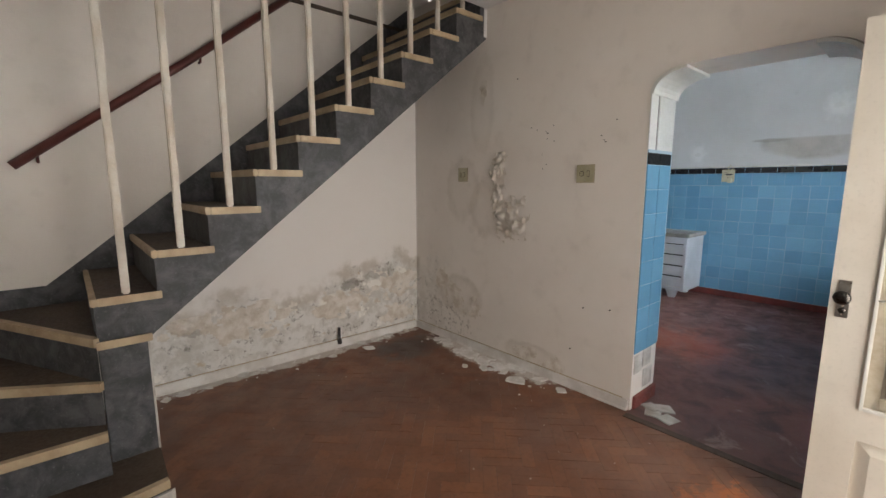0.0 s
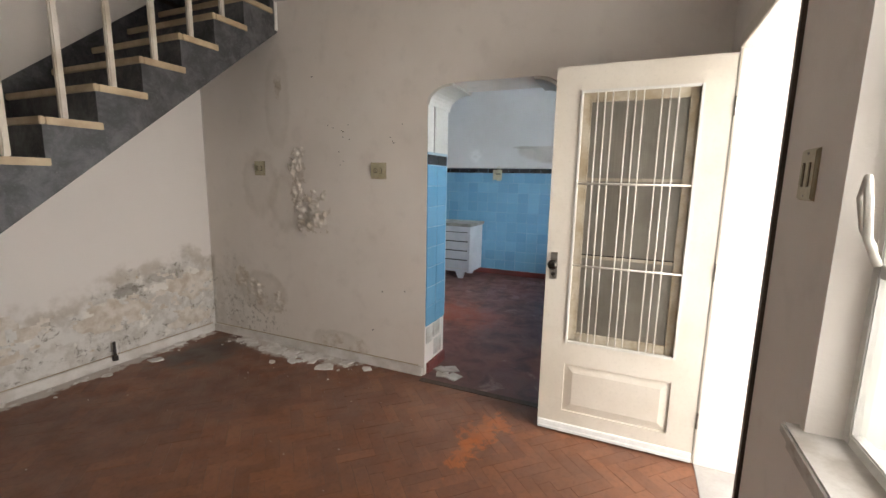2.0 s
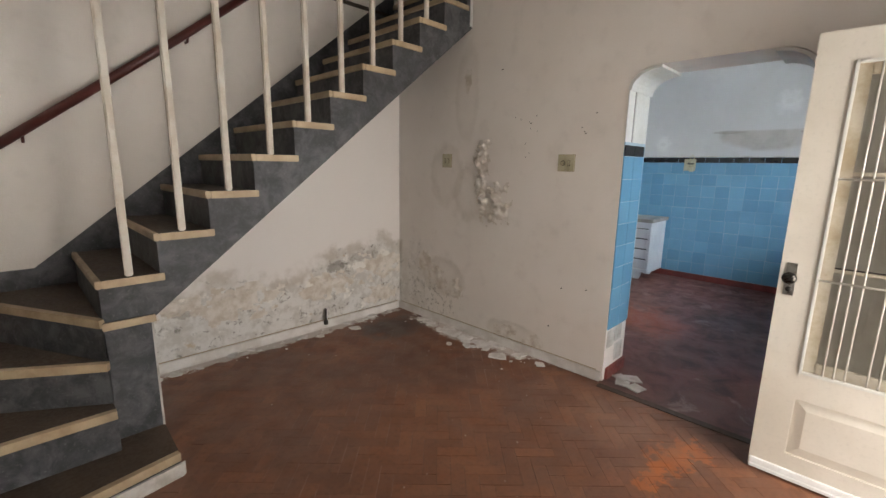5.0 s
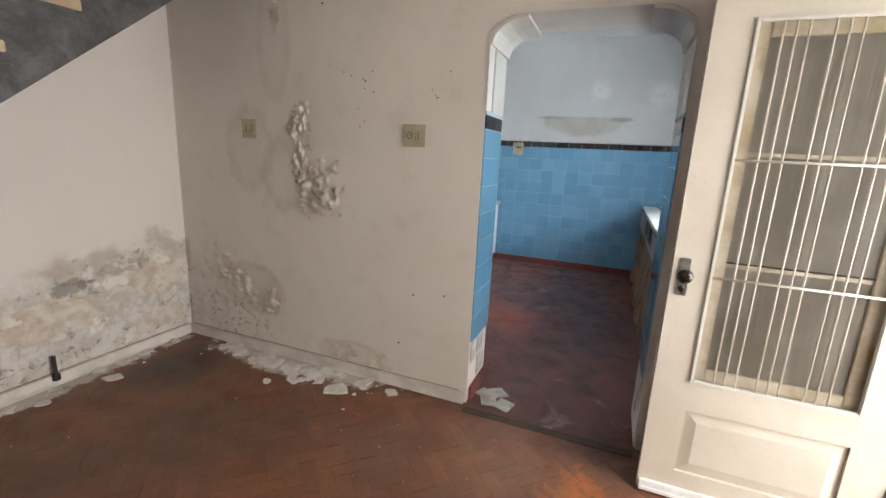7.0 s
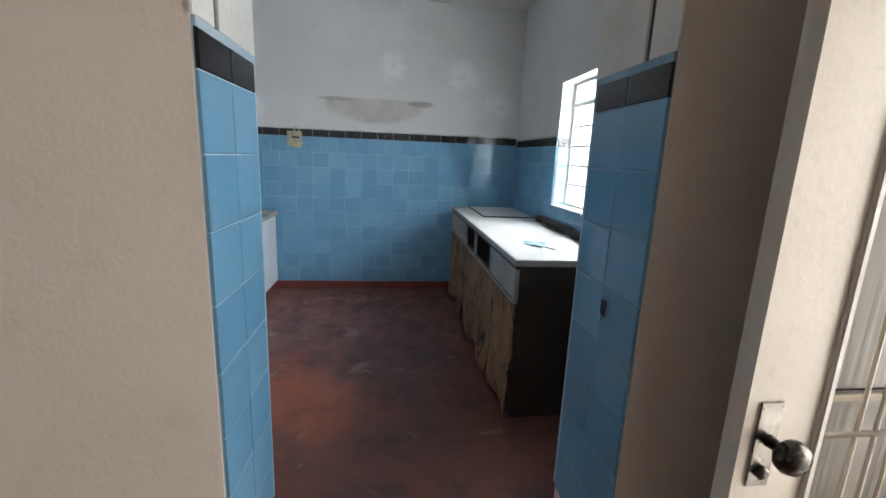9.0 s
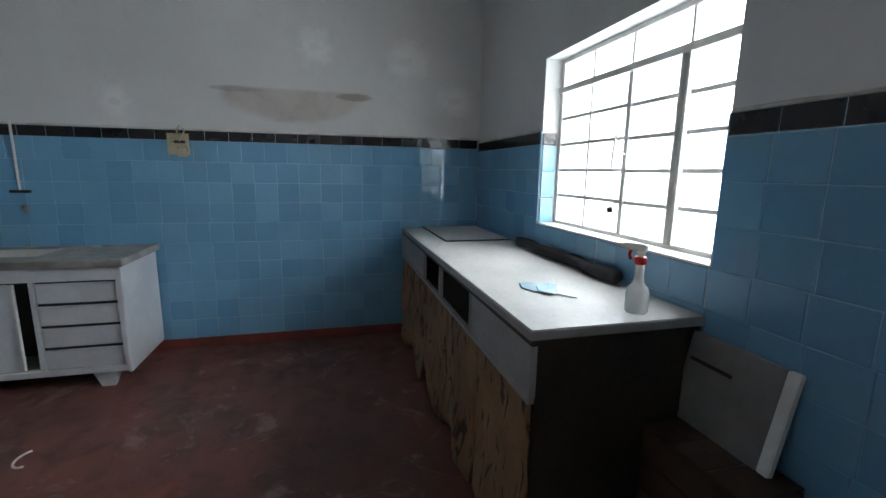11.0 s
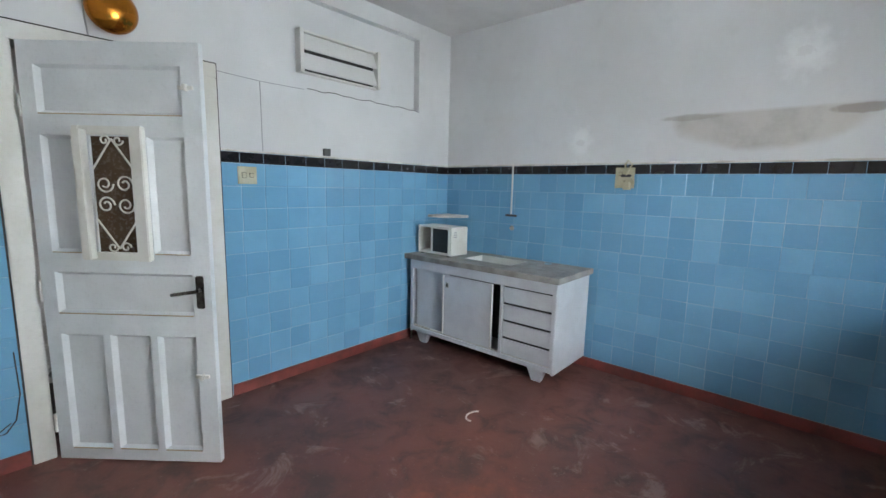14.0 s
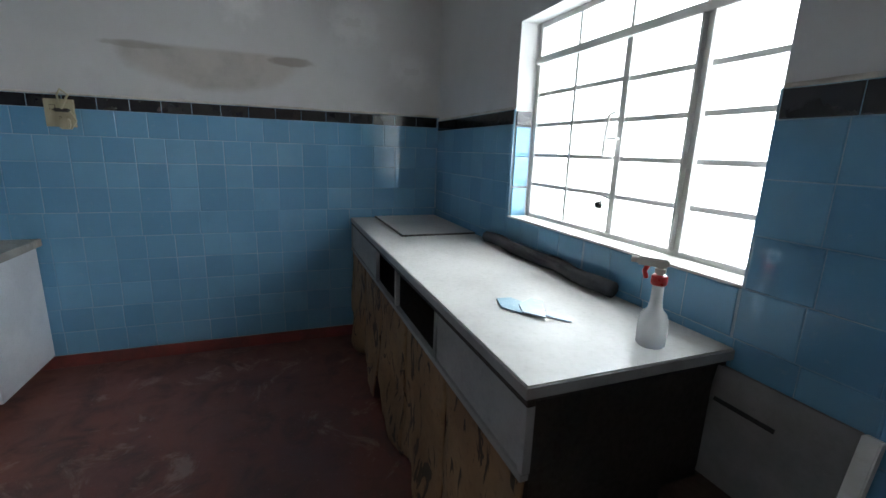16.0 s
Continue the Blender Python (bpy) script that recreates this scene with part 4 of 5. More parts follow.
for y in (0.155, 1.36):
    foot = bmesh.new()
    t = [foot.verts.new(p) for p in ((0.03, y - 0.07, 0.112), (0.11, y - 0.07, 0.112), (0.11, y + 0.07, 0.112), (0.03, y + 0.07, 0.112))]
    b = [foot.verts.new(p) for p in ((0.05, y - 0.035, 0), (0.09, y - 0.035, 0), (0.09, y + 0.035, 0), (0.05, y + 0.035, 0))]
    foot.faces.new(t), foot.faces.new(b)
    for i in range(4):
        foot.faces.new((t[i], t[(i + 1) % 4], b[(i + 1) % 4], b[i]))
    bmesh.ops.recalc_face_normals(foot, faces=foot.faces)
    part("foot", foot, M_CABINET, sink, "tapered white foot")
    part("foot", boxes((D - 0.16, D - 0.08, y - 0.04, y + 0.04, 0, 0.13)), M_CABINET, sink)
S = [(-0.012, D, -0.02, 0.52), (-0.012, D, 1.0, L), (-0.012, 0.20, 0.52, 1.0), (0.47, D, 0.52, 1.0)]
part("worktop", boxes(*[(a, b, c, d, 0.802, TOP) for a, b, c, d in S]), M_TOP, sink, "worn grey stone worktop")
part("worktop_rim", boxes((-0.016, 0.006, -0.024, L, 0.80, TOP + 0.004), (0.006, D, -0.024, -0.004, 0.80, TOP + 0.004), bevel=0.004), M_TOP, sink, "raised stone rim")
part("basin", boxes((0.20, 0.47, 0.52, 1.0, 0.68, 0.692), (0.20, 0.206, 0.52, 1.0, 0.692, TOP + 0.003), (0.464, 0.47, 0.52, 1.0, 0.692, TOP + 0.003), (0.206, 0.464, 0.52, 0.526, 0.692, TOP + 0.003), (0.206, 0.464, 0.994, 1.0, 0.692, TOP + 0.003)), M_WHITE, sink, "white enamel basin")
solid("sponge_scrap", boxes((6.80, 6.845, 3.19, 3.24, TOP + 0.0002, TOP + 0.016), bevel=0.005), M_PALE, "small pale blue scrap on the stone worktop", "scrap")
solid("leaning_board", boxes((6.36, 6.385, 4.39, 4.405, 0.001, 0.70), bevel=0.002), M_BROWN, "brown wooden strip standing beside the sink cabinet", "board")
for y0, y1, z0, z1 in ((3.22, 3.42, 1.52, 1.528), (3.215, 3.23, 1.49, 1.522), (3.41, 3.425, 1.49, 1.522)):
    part("rust_mark", boxes((XK1 - 0.0096, XK1 - 0.0086, y0, y1, z0, z1)), M_GREY, wall_ke, "grey mark of a removed rack")

oven = thing("toaster_oven", "gutted white countertop oven with dark window", "oven", pose(6.45, 3.985, TOP, 0, 0, -2) @ Matrix.Diagonal((0.78, 1.13, 1, 1)))
for name, s in (("case_side", (0.0, 0.29, 0.0, 0.012, 0.012, 0.27)), ("case_side", (0.0, 0.29, 0.365, 0.377, 0.012, 0.27)), ("case_top", (0.0, 0.29, 0.012, 0.365, 0.258, 0.27)), ("case_floor", (0.0, 0.29, 0.012, 0.365, 0.012, 0.03)), ("case_back", (0.28, 0.29, 0.012, 0.365, 0.03, 0.258)), ("partition", (0.0, 0.2, 0.215, 0.225, 0.03, 0.258))):
    part(name, boxes(s, bevel=0.002), M_WHITE, oven)
part("oven_door", boxes((-0.012, 0.0, 0.012, 0.03, 0.02, 0.262), (-0.012, 0.0, 0.20, 0.218, 0.02, 0.262), (-0.012, 0.0, 0.03, 0.20, 0.02, 0.036), (-0.012, 0.0, 0.03, 0.20, 0.25, 0.262), bevel=0.002), M_WHITE, oven)
part("window", boxes((-0.006, 0.0, 0.03, 0.20, 0.036, 0.25)), M_BLACK, oven, "dark oven window")
for y in (0.03, 0.33):
    part("foot", boxes((0.02, 0.05, y, y + 0.03, 0, 0.012)), M_BLACK, oven)
for z in (0.18, 0.2, 0.22):
    part("vent_slot", boxes((0.04, 0.1, -0.002, 0.0, z, z + 0.008)), M_PANEL, oven)

shelf = [(XK1 - 0.009, YKN - 0.009)] + [(XK1 - 0.009 - 0.29 * math.cos(a), YKN - 0.009 - 0.29 * math.sin(a)) for a in [i * math.pi / 24 for i in range(13)]]
solid("corner_shelf", prism(shelf, "z", 1.175, 1.2, 0.003), M_TRIM, "small rounded grey corner shelf on the tiles", "shelf")
tap = thing("water_pipe", "white surface pipe with a capped tap on tiles", "pipe")
part("pipe", tube([(XK1 - 0.02, 3.665, 1.70), (XK1 - 0.02, 3.665, 1.235)], 0.008, 8), M_WHITE, tap)
part("tap", tube([(XK1 - 0.02, 3.72, 1.228), (XK1 - 0.03, 3.60, 1.228)], 0.011, 8), M_BLACK, tap, "black tap body")
outlet = lathe([(0.024, 0), (0.024, 0.006), (0.014, 0.012), (0.012, 0.03)], 18)
bmesh.ops.transform(outlet, matrix=pose(XK1 - 0.008, 3.655, 1.112, 0, -90, 0), verts=outlet.verts)
solid("water_outlet", outlet, M_STEEL, "round steel water outlet on the tiles", "outlet", smooth=True)
solid("junction_box", boxes((5.45, 5.505, YKN - 0.03, YKN - 0.001, 1.69, 1.745), bevel=0.003), M_BLACK, "small black box on the tile border", "junction box")
wire = thing("wall_cable", "thin grey cable along the kitchen plaster", "cable")
part("run", tube([(4.70, YKN - 0.004, 2.16), (4.97, YKN - 0.004, 2.15), (5.3, YKN - 0.004, 2.155)], 0.0022, 6), M_PANEL, wire)
part("drop", tube([(4.97, YKN - 0.004, 2.15), (4.975, YKN - 0.004, BAND)], 0.0025, 6), M_PANEL, wire)

crack = [(5.33 + 1.17 * i / 18, YKN - 0.001, 2.166 + 0.006 * math.sin(i * 2.3) + 0.004 * math.sin(i * 5.1)) for i in range(19)]
part("crack", tube(crack, 0.003, 5), M_DARK, wall_kn, "dark crack below the recess")
vent = thing("louvre_vent", "white metal louvre vent in a wall recess", "vent")
part("backing", boxes((5.30, 6.02, YKN + 0.06, YKN + 0.068, 2.29, 2.57)), M_BLACK, vent)
part("frame", boxes((5.28, 5.31, YKN - 0.005, YKN + 0.068, 2.28, 2.58), (6.0, 6.03, YKN - 0.005, YKN + 0.068, 2.28, 2.58), (5.31, 6.0, YKN + 0.02, YKN + 0.068, 2.565, 2.58), (5.31, 6.0, YKN + 0.02, YKN + 0.068, 2.28, 2.292), bevel=0.002), M_WHITE, vent)
for z, tilt in ((2.50, -24), (2.365, -22)):
    slat = boxes((5.314, 5.996, -0.004, 0.004, -0.068, 0.068), bevel=0.001)
    bmesh.ops.transform(slat, matrix=pose(0, YKN + 0.028, z, tilt, 0, 0), verts=slat.verts)
    part("slat", slat, M_CEIL, vent, "broad grey-white louvre slat")

# the kitchen's inner door
kframe = thing("door_frame", "white wooden frame of the kitchen's inner door", "door frame", kind="structure")
for x0, x1 in ((3.685, 3.775), (4.595, 4.685)):
    part("jamb_post", boxes((x0, x1, YKN - 0.02, 4.65, 0, 2.11), bevel=0.004), M_WHITE, kframe)
part("head_rail", boxes((3.685, 4.685, YKN - 0.02, 4.65, 2.11, 2.195), bevel=0.004), M_WHITE, kframe)
part("frame_gap", boxes((3.676, 3.684, YKN - 0.012, YKN - 0.001, 0, 2.2), (4.686, 4.692, YKN - 0.012, YKN - 0.001, 0, 2.2), (3.684, 4.686, YKN - 0.012, YKN - 0.001, 2.196, 2.203)), M_DARK, kframe, "dark open joint round the frame")
loose_wire = thing("loose_wire", "thin dark wire hanging at the foot of tiles", "wire")
part("strand", tube([(3.66, YKN - 0.012, 0.62), (3.665, YKN - 0.014, 0.4), (3.64, YKN - 0.02, 0.27), (3.60, YKN - 0.03, 0.22), (3.55, YKN - 0.02, 0.21), (3.62, YKN - 0.02, 0.262)], 0.003, 6), M_DARK, loose_wire, "", True)
kd = thing("door_2", "open pale grey panelled door with grilled window", "door", pose(3.785, 4.405, 0.012, 0, 0, math.degrees(math.atan2(-0.66, 0.56))), kind="structure")
# own plane: x from the hinge, y towards the wall, z up; the panelled face is at y = 0
W, H, T = 0.85, 2.09, 0.035
bars = [(0, 0.072, 0, H), (W - 0.09, W, 0, H), (0.072, W - 0.09, 1.985, H), (0.072, W - 0.09, 1.665, 1.765), (0.072, W - 0.09, 1.005, 1.105), (0.072, W - 0.09, 0.685, 0.795), (0.072, W - 0.09, 0, 0.065), (0.285, 0.322, 0.065, 0.685), (0.525, 0.562, 0.065, 0.685), (0.23, 0.305, 1.105, 1.665), (0.525, 0.58, 1.105, 1.665)]
part("leaf", boxes(*[(a, b, 0, T, c, d) for a, b, c, d in bars]), M_KDOOR, kd)
panels = [(0.072, W - 0.09, 1.765, 1.985), (0.072, W - 0.09, 0.795, 1.005), (0.072, 0.285, 0.065, 0.685), (0.322, 0.525, 0.065, 0.685), (0.562, W - 0.09, 0.065, 0.685), (0.072, 0.23, 1.105, 1.665), (0.58, W - 0.09, 1.105, 1.665)]
for a, b, c, d in panels:
    part("panel", boxes((a, b, 0.020, 0.030, c, d)), M_KDOOR, kd)
    sloped = bmesh.new()
    rim = [sloped.verts.new((x, -0.001, z)) for x, z in ((a, c), (b, c), (b, d), (a, d))]
    inner = [sloped.verts.new((x, 0.019, z)) for x, z in ((a + 0.02, c + 0.014), (b - 0.014, c + 0.014), (b - 0.014, d - 0.014), (a + 0.02, d - 0.014))]
    for i in range(4):
        sloped.faces.new((rim[i], rim[(i + 1) % 4], inner[(i + 1) % 4], inner[i]))
    bmesh.ops.recalc_face_normals(sloped, faces=sloped.faces)
    part("panel_moulding", sloped, M_KDOOR, kd)
    part("dirt_line", boxes((a + 0.004, b - 0.004, -0.003, 0.001, c - 0.004, c + 0.001)), M_SASH, kd, "line of dirt on the ledge")
hatch = part("hatch_frame", boxes((0.235, 0.27, -0.016, 0.008, 1.07, 1.71), (0.515, 0.575, -0.03, 0.008, 1.07, 1.71), (0.27, 0.515, -0.016, 0.008, 1.07, 1.11), (0.27, 0.515, -0.016, 0.008, 1.67, 1.71), bevel=0.004), M_WHITE, kd, "white hatch frame")
part("hatch_stile", boxes((0.268, 0.313, -0.06, -0.018, 1.08, 1.69), bevel=0.004), M_WHITE, hatch, "proud stile of the ajar hatch")
part("hatch_pane", boxes((0.27, 0.52, 0.012, 0.018, 1.10, 1.675)), M_BROWN_GLASS, hatch, "brown backed glass")


def scroll(cx, cz, r, side, turns=1.4):
    pts = []
    for i in range(22):
        a = side * 2 * math.pi * turns * i / 21
        k = r * (1 - 0.72 * i / 21)
        pts.append((cx + k * math.cos(a), -0.006, cz + k * math.sin(a)))
    return tube(pts, 0.0045, 6)


GX, GZ = 0.415, 1.39
for sx in (-1, 1):
    for sz in (-1, 1):
        part("scroll", scroll(GX + sx * 0.048, GZ + sz * 0.05, 0.042, sx * sz), M_BAR, hatch, "white iron scroll")
        part("grille_bar", tube([(GX + sx * 0.098, -0.006, GZ + sz * 0.12), (GX, -0.006, GZ + sz * 0.262)], 0.0045, 6), M_BAR, hatch)
        part("scroll", scroll(GX + sx * 0.032, GZ + sz * 0.255, 0.025, -sx * sz, 1.1), M_BAR, hatch, "white iron scroll")
hplate = part("handle_plate", boxes((W - 0.075, W - 0.035, -0.006, 0, 0.835, 1.0), bevel=0.004), M_DKSTEEL, kd, "dark handle plate")
part("lever", tube([(W - 0.055, -0.005, 0.93), (W - 0.055, -0.045, 0.93), (W - 0.09, -0.05, 0.926), (W - 0.17, -0.05, 0.912)], 0.009, 8), M_DKSTEEL, hplate, "dark lever handle", True)
for z in (1.88, 0.47):
    part("bolt", boxes((W - 0.1, W - 0.03, -0.014, 0, z, z + 0.018), (W - 0.07, W - 0.055, -0.03, 0, z - 0.005, z + 0.023), bevel=0.002), M_WHITE, kd, "white painted bolt")
for z in (0.2, 0.9, 1.8):
    part("hinge", tube([(-0.004, -0.004, z - 0.05), (-0.004, -0.004, z + 0.05)], 0.007, 8), M_WHITE, kd)

lamp = thing("amber_bell", "amber polished dome on a black bracket above the door", "bell")
dome = lathe([(0.115, 0), (0.118, 0.01), (0.112, 0.03), (0.095, 0.05), (0.068, 0.066), (0.035, 0.075), (0.008, 0.078)], 28)
bmesh.ops.transform(dome, matrix=pose(4.17, YKN - 0.035, 2.345, 90, 0, 0), verts=dome.verts)
part("dome", dome, M_AMBER, lamp, "polished amber dome", True)
part("bracket", boxes((4.10, 4.25, YKN - 0.06, YKN - 0.001, 2.43, 2.5), (4.14, 4.20, YKN - 0.036, YKN - 0.001, 2.3, 2.43), bevel=0.004), M_BLACK, lamp, "black bracket")
part("wire", tube([(4.055, YKN - 0.005, 2.5), (4.06, YKN - 0.005, 2.3), (4.07, YKN - 0.005, 2.196)], 0.004, 6), M_PANEL, lamp)

# long counter below the window
counter = thing("counter", "long dark counter unit with peeling brown doors", "counter")
CX0, CX1, CY0, CY1 = 4.462, XK1 - 0.012, YKS + 0.018, 1.03
part("end_panel", boxes((CX0, CX0 + 0.02, CY0 + 0.07, CY1 - 0.02, 0, 0.895), bevel=0.002), M_DARK, counter, "dark stained end panel")
part("end_panel", boxes((CX1 - 0.02, CX1, CY0, CY1 - 0.02, 0, 0.895)), M_DARK, counter)
part("back_panel", boxes((CX0 + 0.02, CX1 - 0.02, CY0, CY0 + 0.012, 0, 0.895)), M_DARK, counter)
part("shelf", boxes((CX0 + 0.02, CX1 - 0.02, CY0 + 0.012, CY1 - 0.025, 0.68, 0.70)), M_DARK, counter)
part("top_rail", boxes((CX0, CX1, CY1 - 0.02, CY1, 0.878, 0.897), bevel=0.002), M_DARK, counter)
part("middle_rail", boxes((CX0, CX1, CY1 - 0.02, CY1 + 0.004, 0.685, 0.705), bevel=0.002), M_PANEL, counter, "grey rail")
for x in (CX0, 5.06, 5.62, 6.06, CX1 - 0.02):
    part("divider", boxes((x, x + 0.02, CY1 - 0.022, CY1, 0.705, 0.878)), M_PANEL, counter)
for a, b in ((CX0 + 0.02, 5.06), (6.08, CX1 - 0.02)):
    part("sliding_panel", boxes((a, b, CY1 - 0.016, CY1 - 0.006, 0.706, 0.877), bevel=0.001), M_PANEL, counter, "grey hardboard sliding panel")


def warped(x0, x1, seed):
    """A peeling door sheet whose foot curls out."""
    bm = bmesh.new()
    nx, nz = 12, 16
    g = {}
    for side in (0, 1):
        for i in range(nx + 1):
            for j in range(nz + 1):
                x, z = x0 + (x1 - x0) * i / nx, 0.02 + 0.664 * j / nz
                low = (1 - j / nz) ** 1.6
                curl = 0.06 * low * (0.4 + noise.noise(Vector((x * 4, z * 3, seed)))) + 0.012 * noise.noise(Vector((x * 9, z * 9, seed)))
                cut = 0.05 * noise.noise(Vector((x * 6, 0, seed + 4))) * low
                g[side, i, j] = bm.verts.new((x, CY1 - 0.008 + max(curl, -0.008) - 0.006 * side, z + cut))
    for side in (0, 1):
        for i in range(nx):
            for j in range(nz):
                q = [g[side, i, j], g[side, i + 1, j], g[side, i + 1, j + 1], g[side, i, j + 1]]
                bm.faces.new(q if side else q[::-1])
    for j in range(nz):
        for i in (0, nx):
            bm.faces.new((g[0, i, j], g[0, i, j + 1], g[1, i, j + 1], g[1, i, j]))
    for i in range(nx):
        for j in (0, nz):
            bm.faces.new((g[0, i, j], g[0, i + 1, j], g[1, i + 1, j], g[1, i, j]))
    bmesh.ops.recalc_face_normals(bm, faces=bm.faces)
    return bm


step = (CX1 - CX0) / 5
for i in range(5):
    part("door_sheet", warped(CX0 + i * step + 0.003, CX0 + (i + 1) * step - 0.003, i * 3.1), M_FIBRE, counter, "warped peeling brown fibreboard door", True)
worktop = thing("worktop", "dusty white laminate worktop with dark edging", "worktop")
part("slab", boxes((CX0 + 0.001, CX1 - 0.001, CY0 + 0.001, CY1 + 0.004, 0.897, 0.926), bevel=0.001), M_PANEL, worktop, "grey edge of the top")
part("laminate", boxes((CX0 + 0.006, CX1 - 0.004, CY0 + 0.004, CY1 - 0.002, 0.926, 0.93)), M_LAMINATE, worktop, "dusty white laminate")
loose = thing("loose_board", "dark-edged grey board lying on the counter", "board")
part("sheet", boxes((6.15, 6.92, 0.385, 0.85, 0.9305, 0.9395)), M_LAMINATE, loose)
part("edging", boxes((6.142, 6.15, 0.385, 0.858, 0.9305, 0.941), (6.15, 6.92, 0.85, 0.858, 0.9305, 0.941)), M_DARK, loose, "dark edging")
roll = [(4.90 + 1.02 * i / 14, 0.415 + 0.012 * math.sin(i * 0.9), 0.962 + 0.003 * math.sin(i * 1.7)) for i in range(15)]
solid("foam_tube", tube(roll, 0.031, 12), M_FOAM, "black foam pipe sleeve lying on the counter", "foam tube", smooth=True)
for x, y, a, w, h, z in ((4.92, 0.80, 12, 0.085, 0.055, 0.9305), (4.88, 0.76, -35, 0.085, 0.045, 0.936), (4.79, 0.735, 30, 0.055, 0.006, 0.9305)):
    ob = solid("broken_tile", prism([(-w, -h), (w * 0.8, -h * 0.7), (w, h * 0.2), (w * 0.1, h), (-w * 0.7, h * 0.6)], "z", 0, 0.005, 0.001), M_PALE, "thin broken blue tile on the counter", "tile piece", group="tile pieces on the counter")
    ob.matrix_world = pose(x, y, z, 0, 0, a)

bottle = thing("spray_bottle", "milky spray bottle with red and white trigger", "spray bottle", pose(4.555, 0.59, 0.930, 0, 0, 35) @ Matrix.Diagonal((1.07, 1.07, 1.07, 1)))
part("body", lathe([(0.03, 0), (0.035, 0.006), (0.036, 0.05), (0.035, 0.07), (0.03, 0.085), (0.018, 0.098), (0.0145, 0.12), (0.0135, 0.165)], 24), M_BOTTLE, bottle, "milky translucent body", True)
part("collar", lathe([(0.017, 0.16), (0.019, 0.163), (0.019, 0.182), (0.015, 0.186)], 20), M_REDPLASTIC, bottle, "red collar", True)
part("spray_head", boxes((-0.018, 0.055, -0.011, 0.011, 0.205, 0.226), (-0.012, 0.012, -0.01, 0.01, 0.186, 0.205), bevel=0.004), M_WHITE, bottle, "white spray head")
part("trigger", tube([(0.03, 0, 0.205), (0.036, 0, 0.19), (0.03, 0, 0.172)], 0.006, 8), M_REDPLASTIC, bottle, "red trigger", True)
part("nozzle", lathe([(0.006, 0), (0.008, 0.002), (0.008, 0.014)], 12), M_WHITE, bottle).matrix_local = pose(0.055, 0, 0.216, 0, 90, 0)

crate = thing("wooden_crate", "dark brown wooden crate beside the counter", "crate")
for k in range(5):
    z = 0.004 + k * 0.112
    part("plank", boxes((4.08, 4.098, 0.385, 0.60, z, z + 0.107), bevel=0.003), M_BROWN, crate)
    part("plank", boxes((4.098, 4.45, 0.582, 0.60, z, z + 0.107), bevel=0.003), M_BROWN, crate)
for k in range(3):
    part("lid_plank", boxes((4.08 + k * 0.124, 4.2 + k * 0.124, 0.385, 0.60, 0.564, 0.57), bevel=0.002), M_BROWN, crate)
part("bottom", boxes((4.098, 4.45, 0.385, 0.582, 0.0, 0.02)), M_BROWN, crate)
board = thing("slotted_board", "white board with a slot leaning on the wall", "board", pose(4.115, 0.455, 0.57, 12, 0, 0))
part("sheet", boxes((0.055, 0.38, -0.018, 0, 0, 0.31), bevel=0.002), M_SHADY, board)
part("edge_strip", boxes((0.02, 0.055, -0.024, 0.0, 0.0, 0.31), bevel=0.003), M_FRAME_WIN, board, "white edge strip")
part("slot", boxes((0.2, 0.36, 0.0005, 0.003, 0.21, 0.222)), M_BLACK, board, "dark slot")

# kitchen window
kw = thing("window_2", "grid of small panes in a weathered steel window", "window", kind="structure")
WX = (4.51, 4.80, 5.14, 5.45, 5.755)
WZ, WROW = 1.12, 0.1506
part("window_frame", boxes((4.485, 4.515, 0.225, 0.255, 1.095, 2.065), (5.745, 5.775, 0.225, 0.255, 1.095, 2.065), (4.515, 5.745, 0.225, 0.255, 1.095, WZ), (4.515, 5.745, 0.225, 0.255, 2.04, 2.065), bevel=0.002), M_FRAME_WIN, kw)
part("transom", boxes((4.50, 5.77, 0.22, 0.268, 1.872, 1.905), bevel=0.003), M_FRAME_WIN, kw, "heavy steel transom bar")
for x, w in ((4.80, 0.016), (5.14, 0.012), (5.45, 0.006)):
    part("mullion", boxes((x - w * 1.3, x + w * 1.3, 0.228, 0.252, WZ, 1.872), bevel=0.001), M_FRAME_WIN, kw)
    part("mullion", boxes((x - 0.007, x + 0.007, 0.230, 0.250, 1.905, 2.04), bevel=0.001), M_FRAME_WIN, kw)
part("casement_stile", boxes((4.775, 4.786, 0.252, 0.272, WZ, 1.872), (4.812, 4.822, 0.252, 0.272, WZ, 1.872), bevel=0.001), M_FRAME_WIN, kw, "meeting stiles of two casements")
for i in range(1, 5):
    z = WZ + WROW * i
    for a, b, low in ((4.515, 4.784, 0.0), (4.816, 5.128, 0.0), (5.152, 5.745, 0.004)):
        part("glazing_bar", boxes((a, b, 0.233, 0.248, z - 0.009 + low, z + 0.009 + low)), M_FRAME_WIN, kw)
for a, b in zip(WX, WX[1:]):
    for i in range(5):
        z = WZ + WROW * i
        part("pane", boxes((a, b, 0.236, 0.239, z, z + WROW)), M_GLASS, kw).visible_shadow = False
    part("pane", boxes((a, b, 0.236, 0.239, 1.905, 2.04)), M_GLASS, kw).visible_shadow = False
part("stay", tube([(5.17, 0.26, 1.60), (5.17, 0.285, 1.59), (5.175, 0.29, 1.50), (5.185, 0.285, 1.43), (5.15, 0.265, 1.425)], 0.007, 8), M_FRAME_WIN, kw, "steel window stay")
part("catch", boxes((5.13, 5.20, 0.255, 0.275, 1.495, 1.505), bevel=0.002), M_FRAME_WIN, kw, "small steel catch")
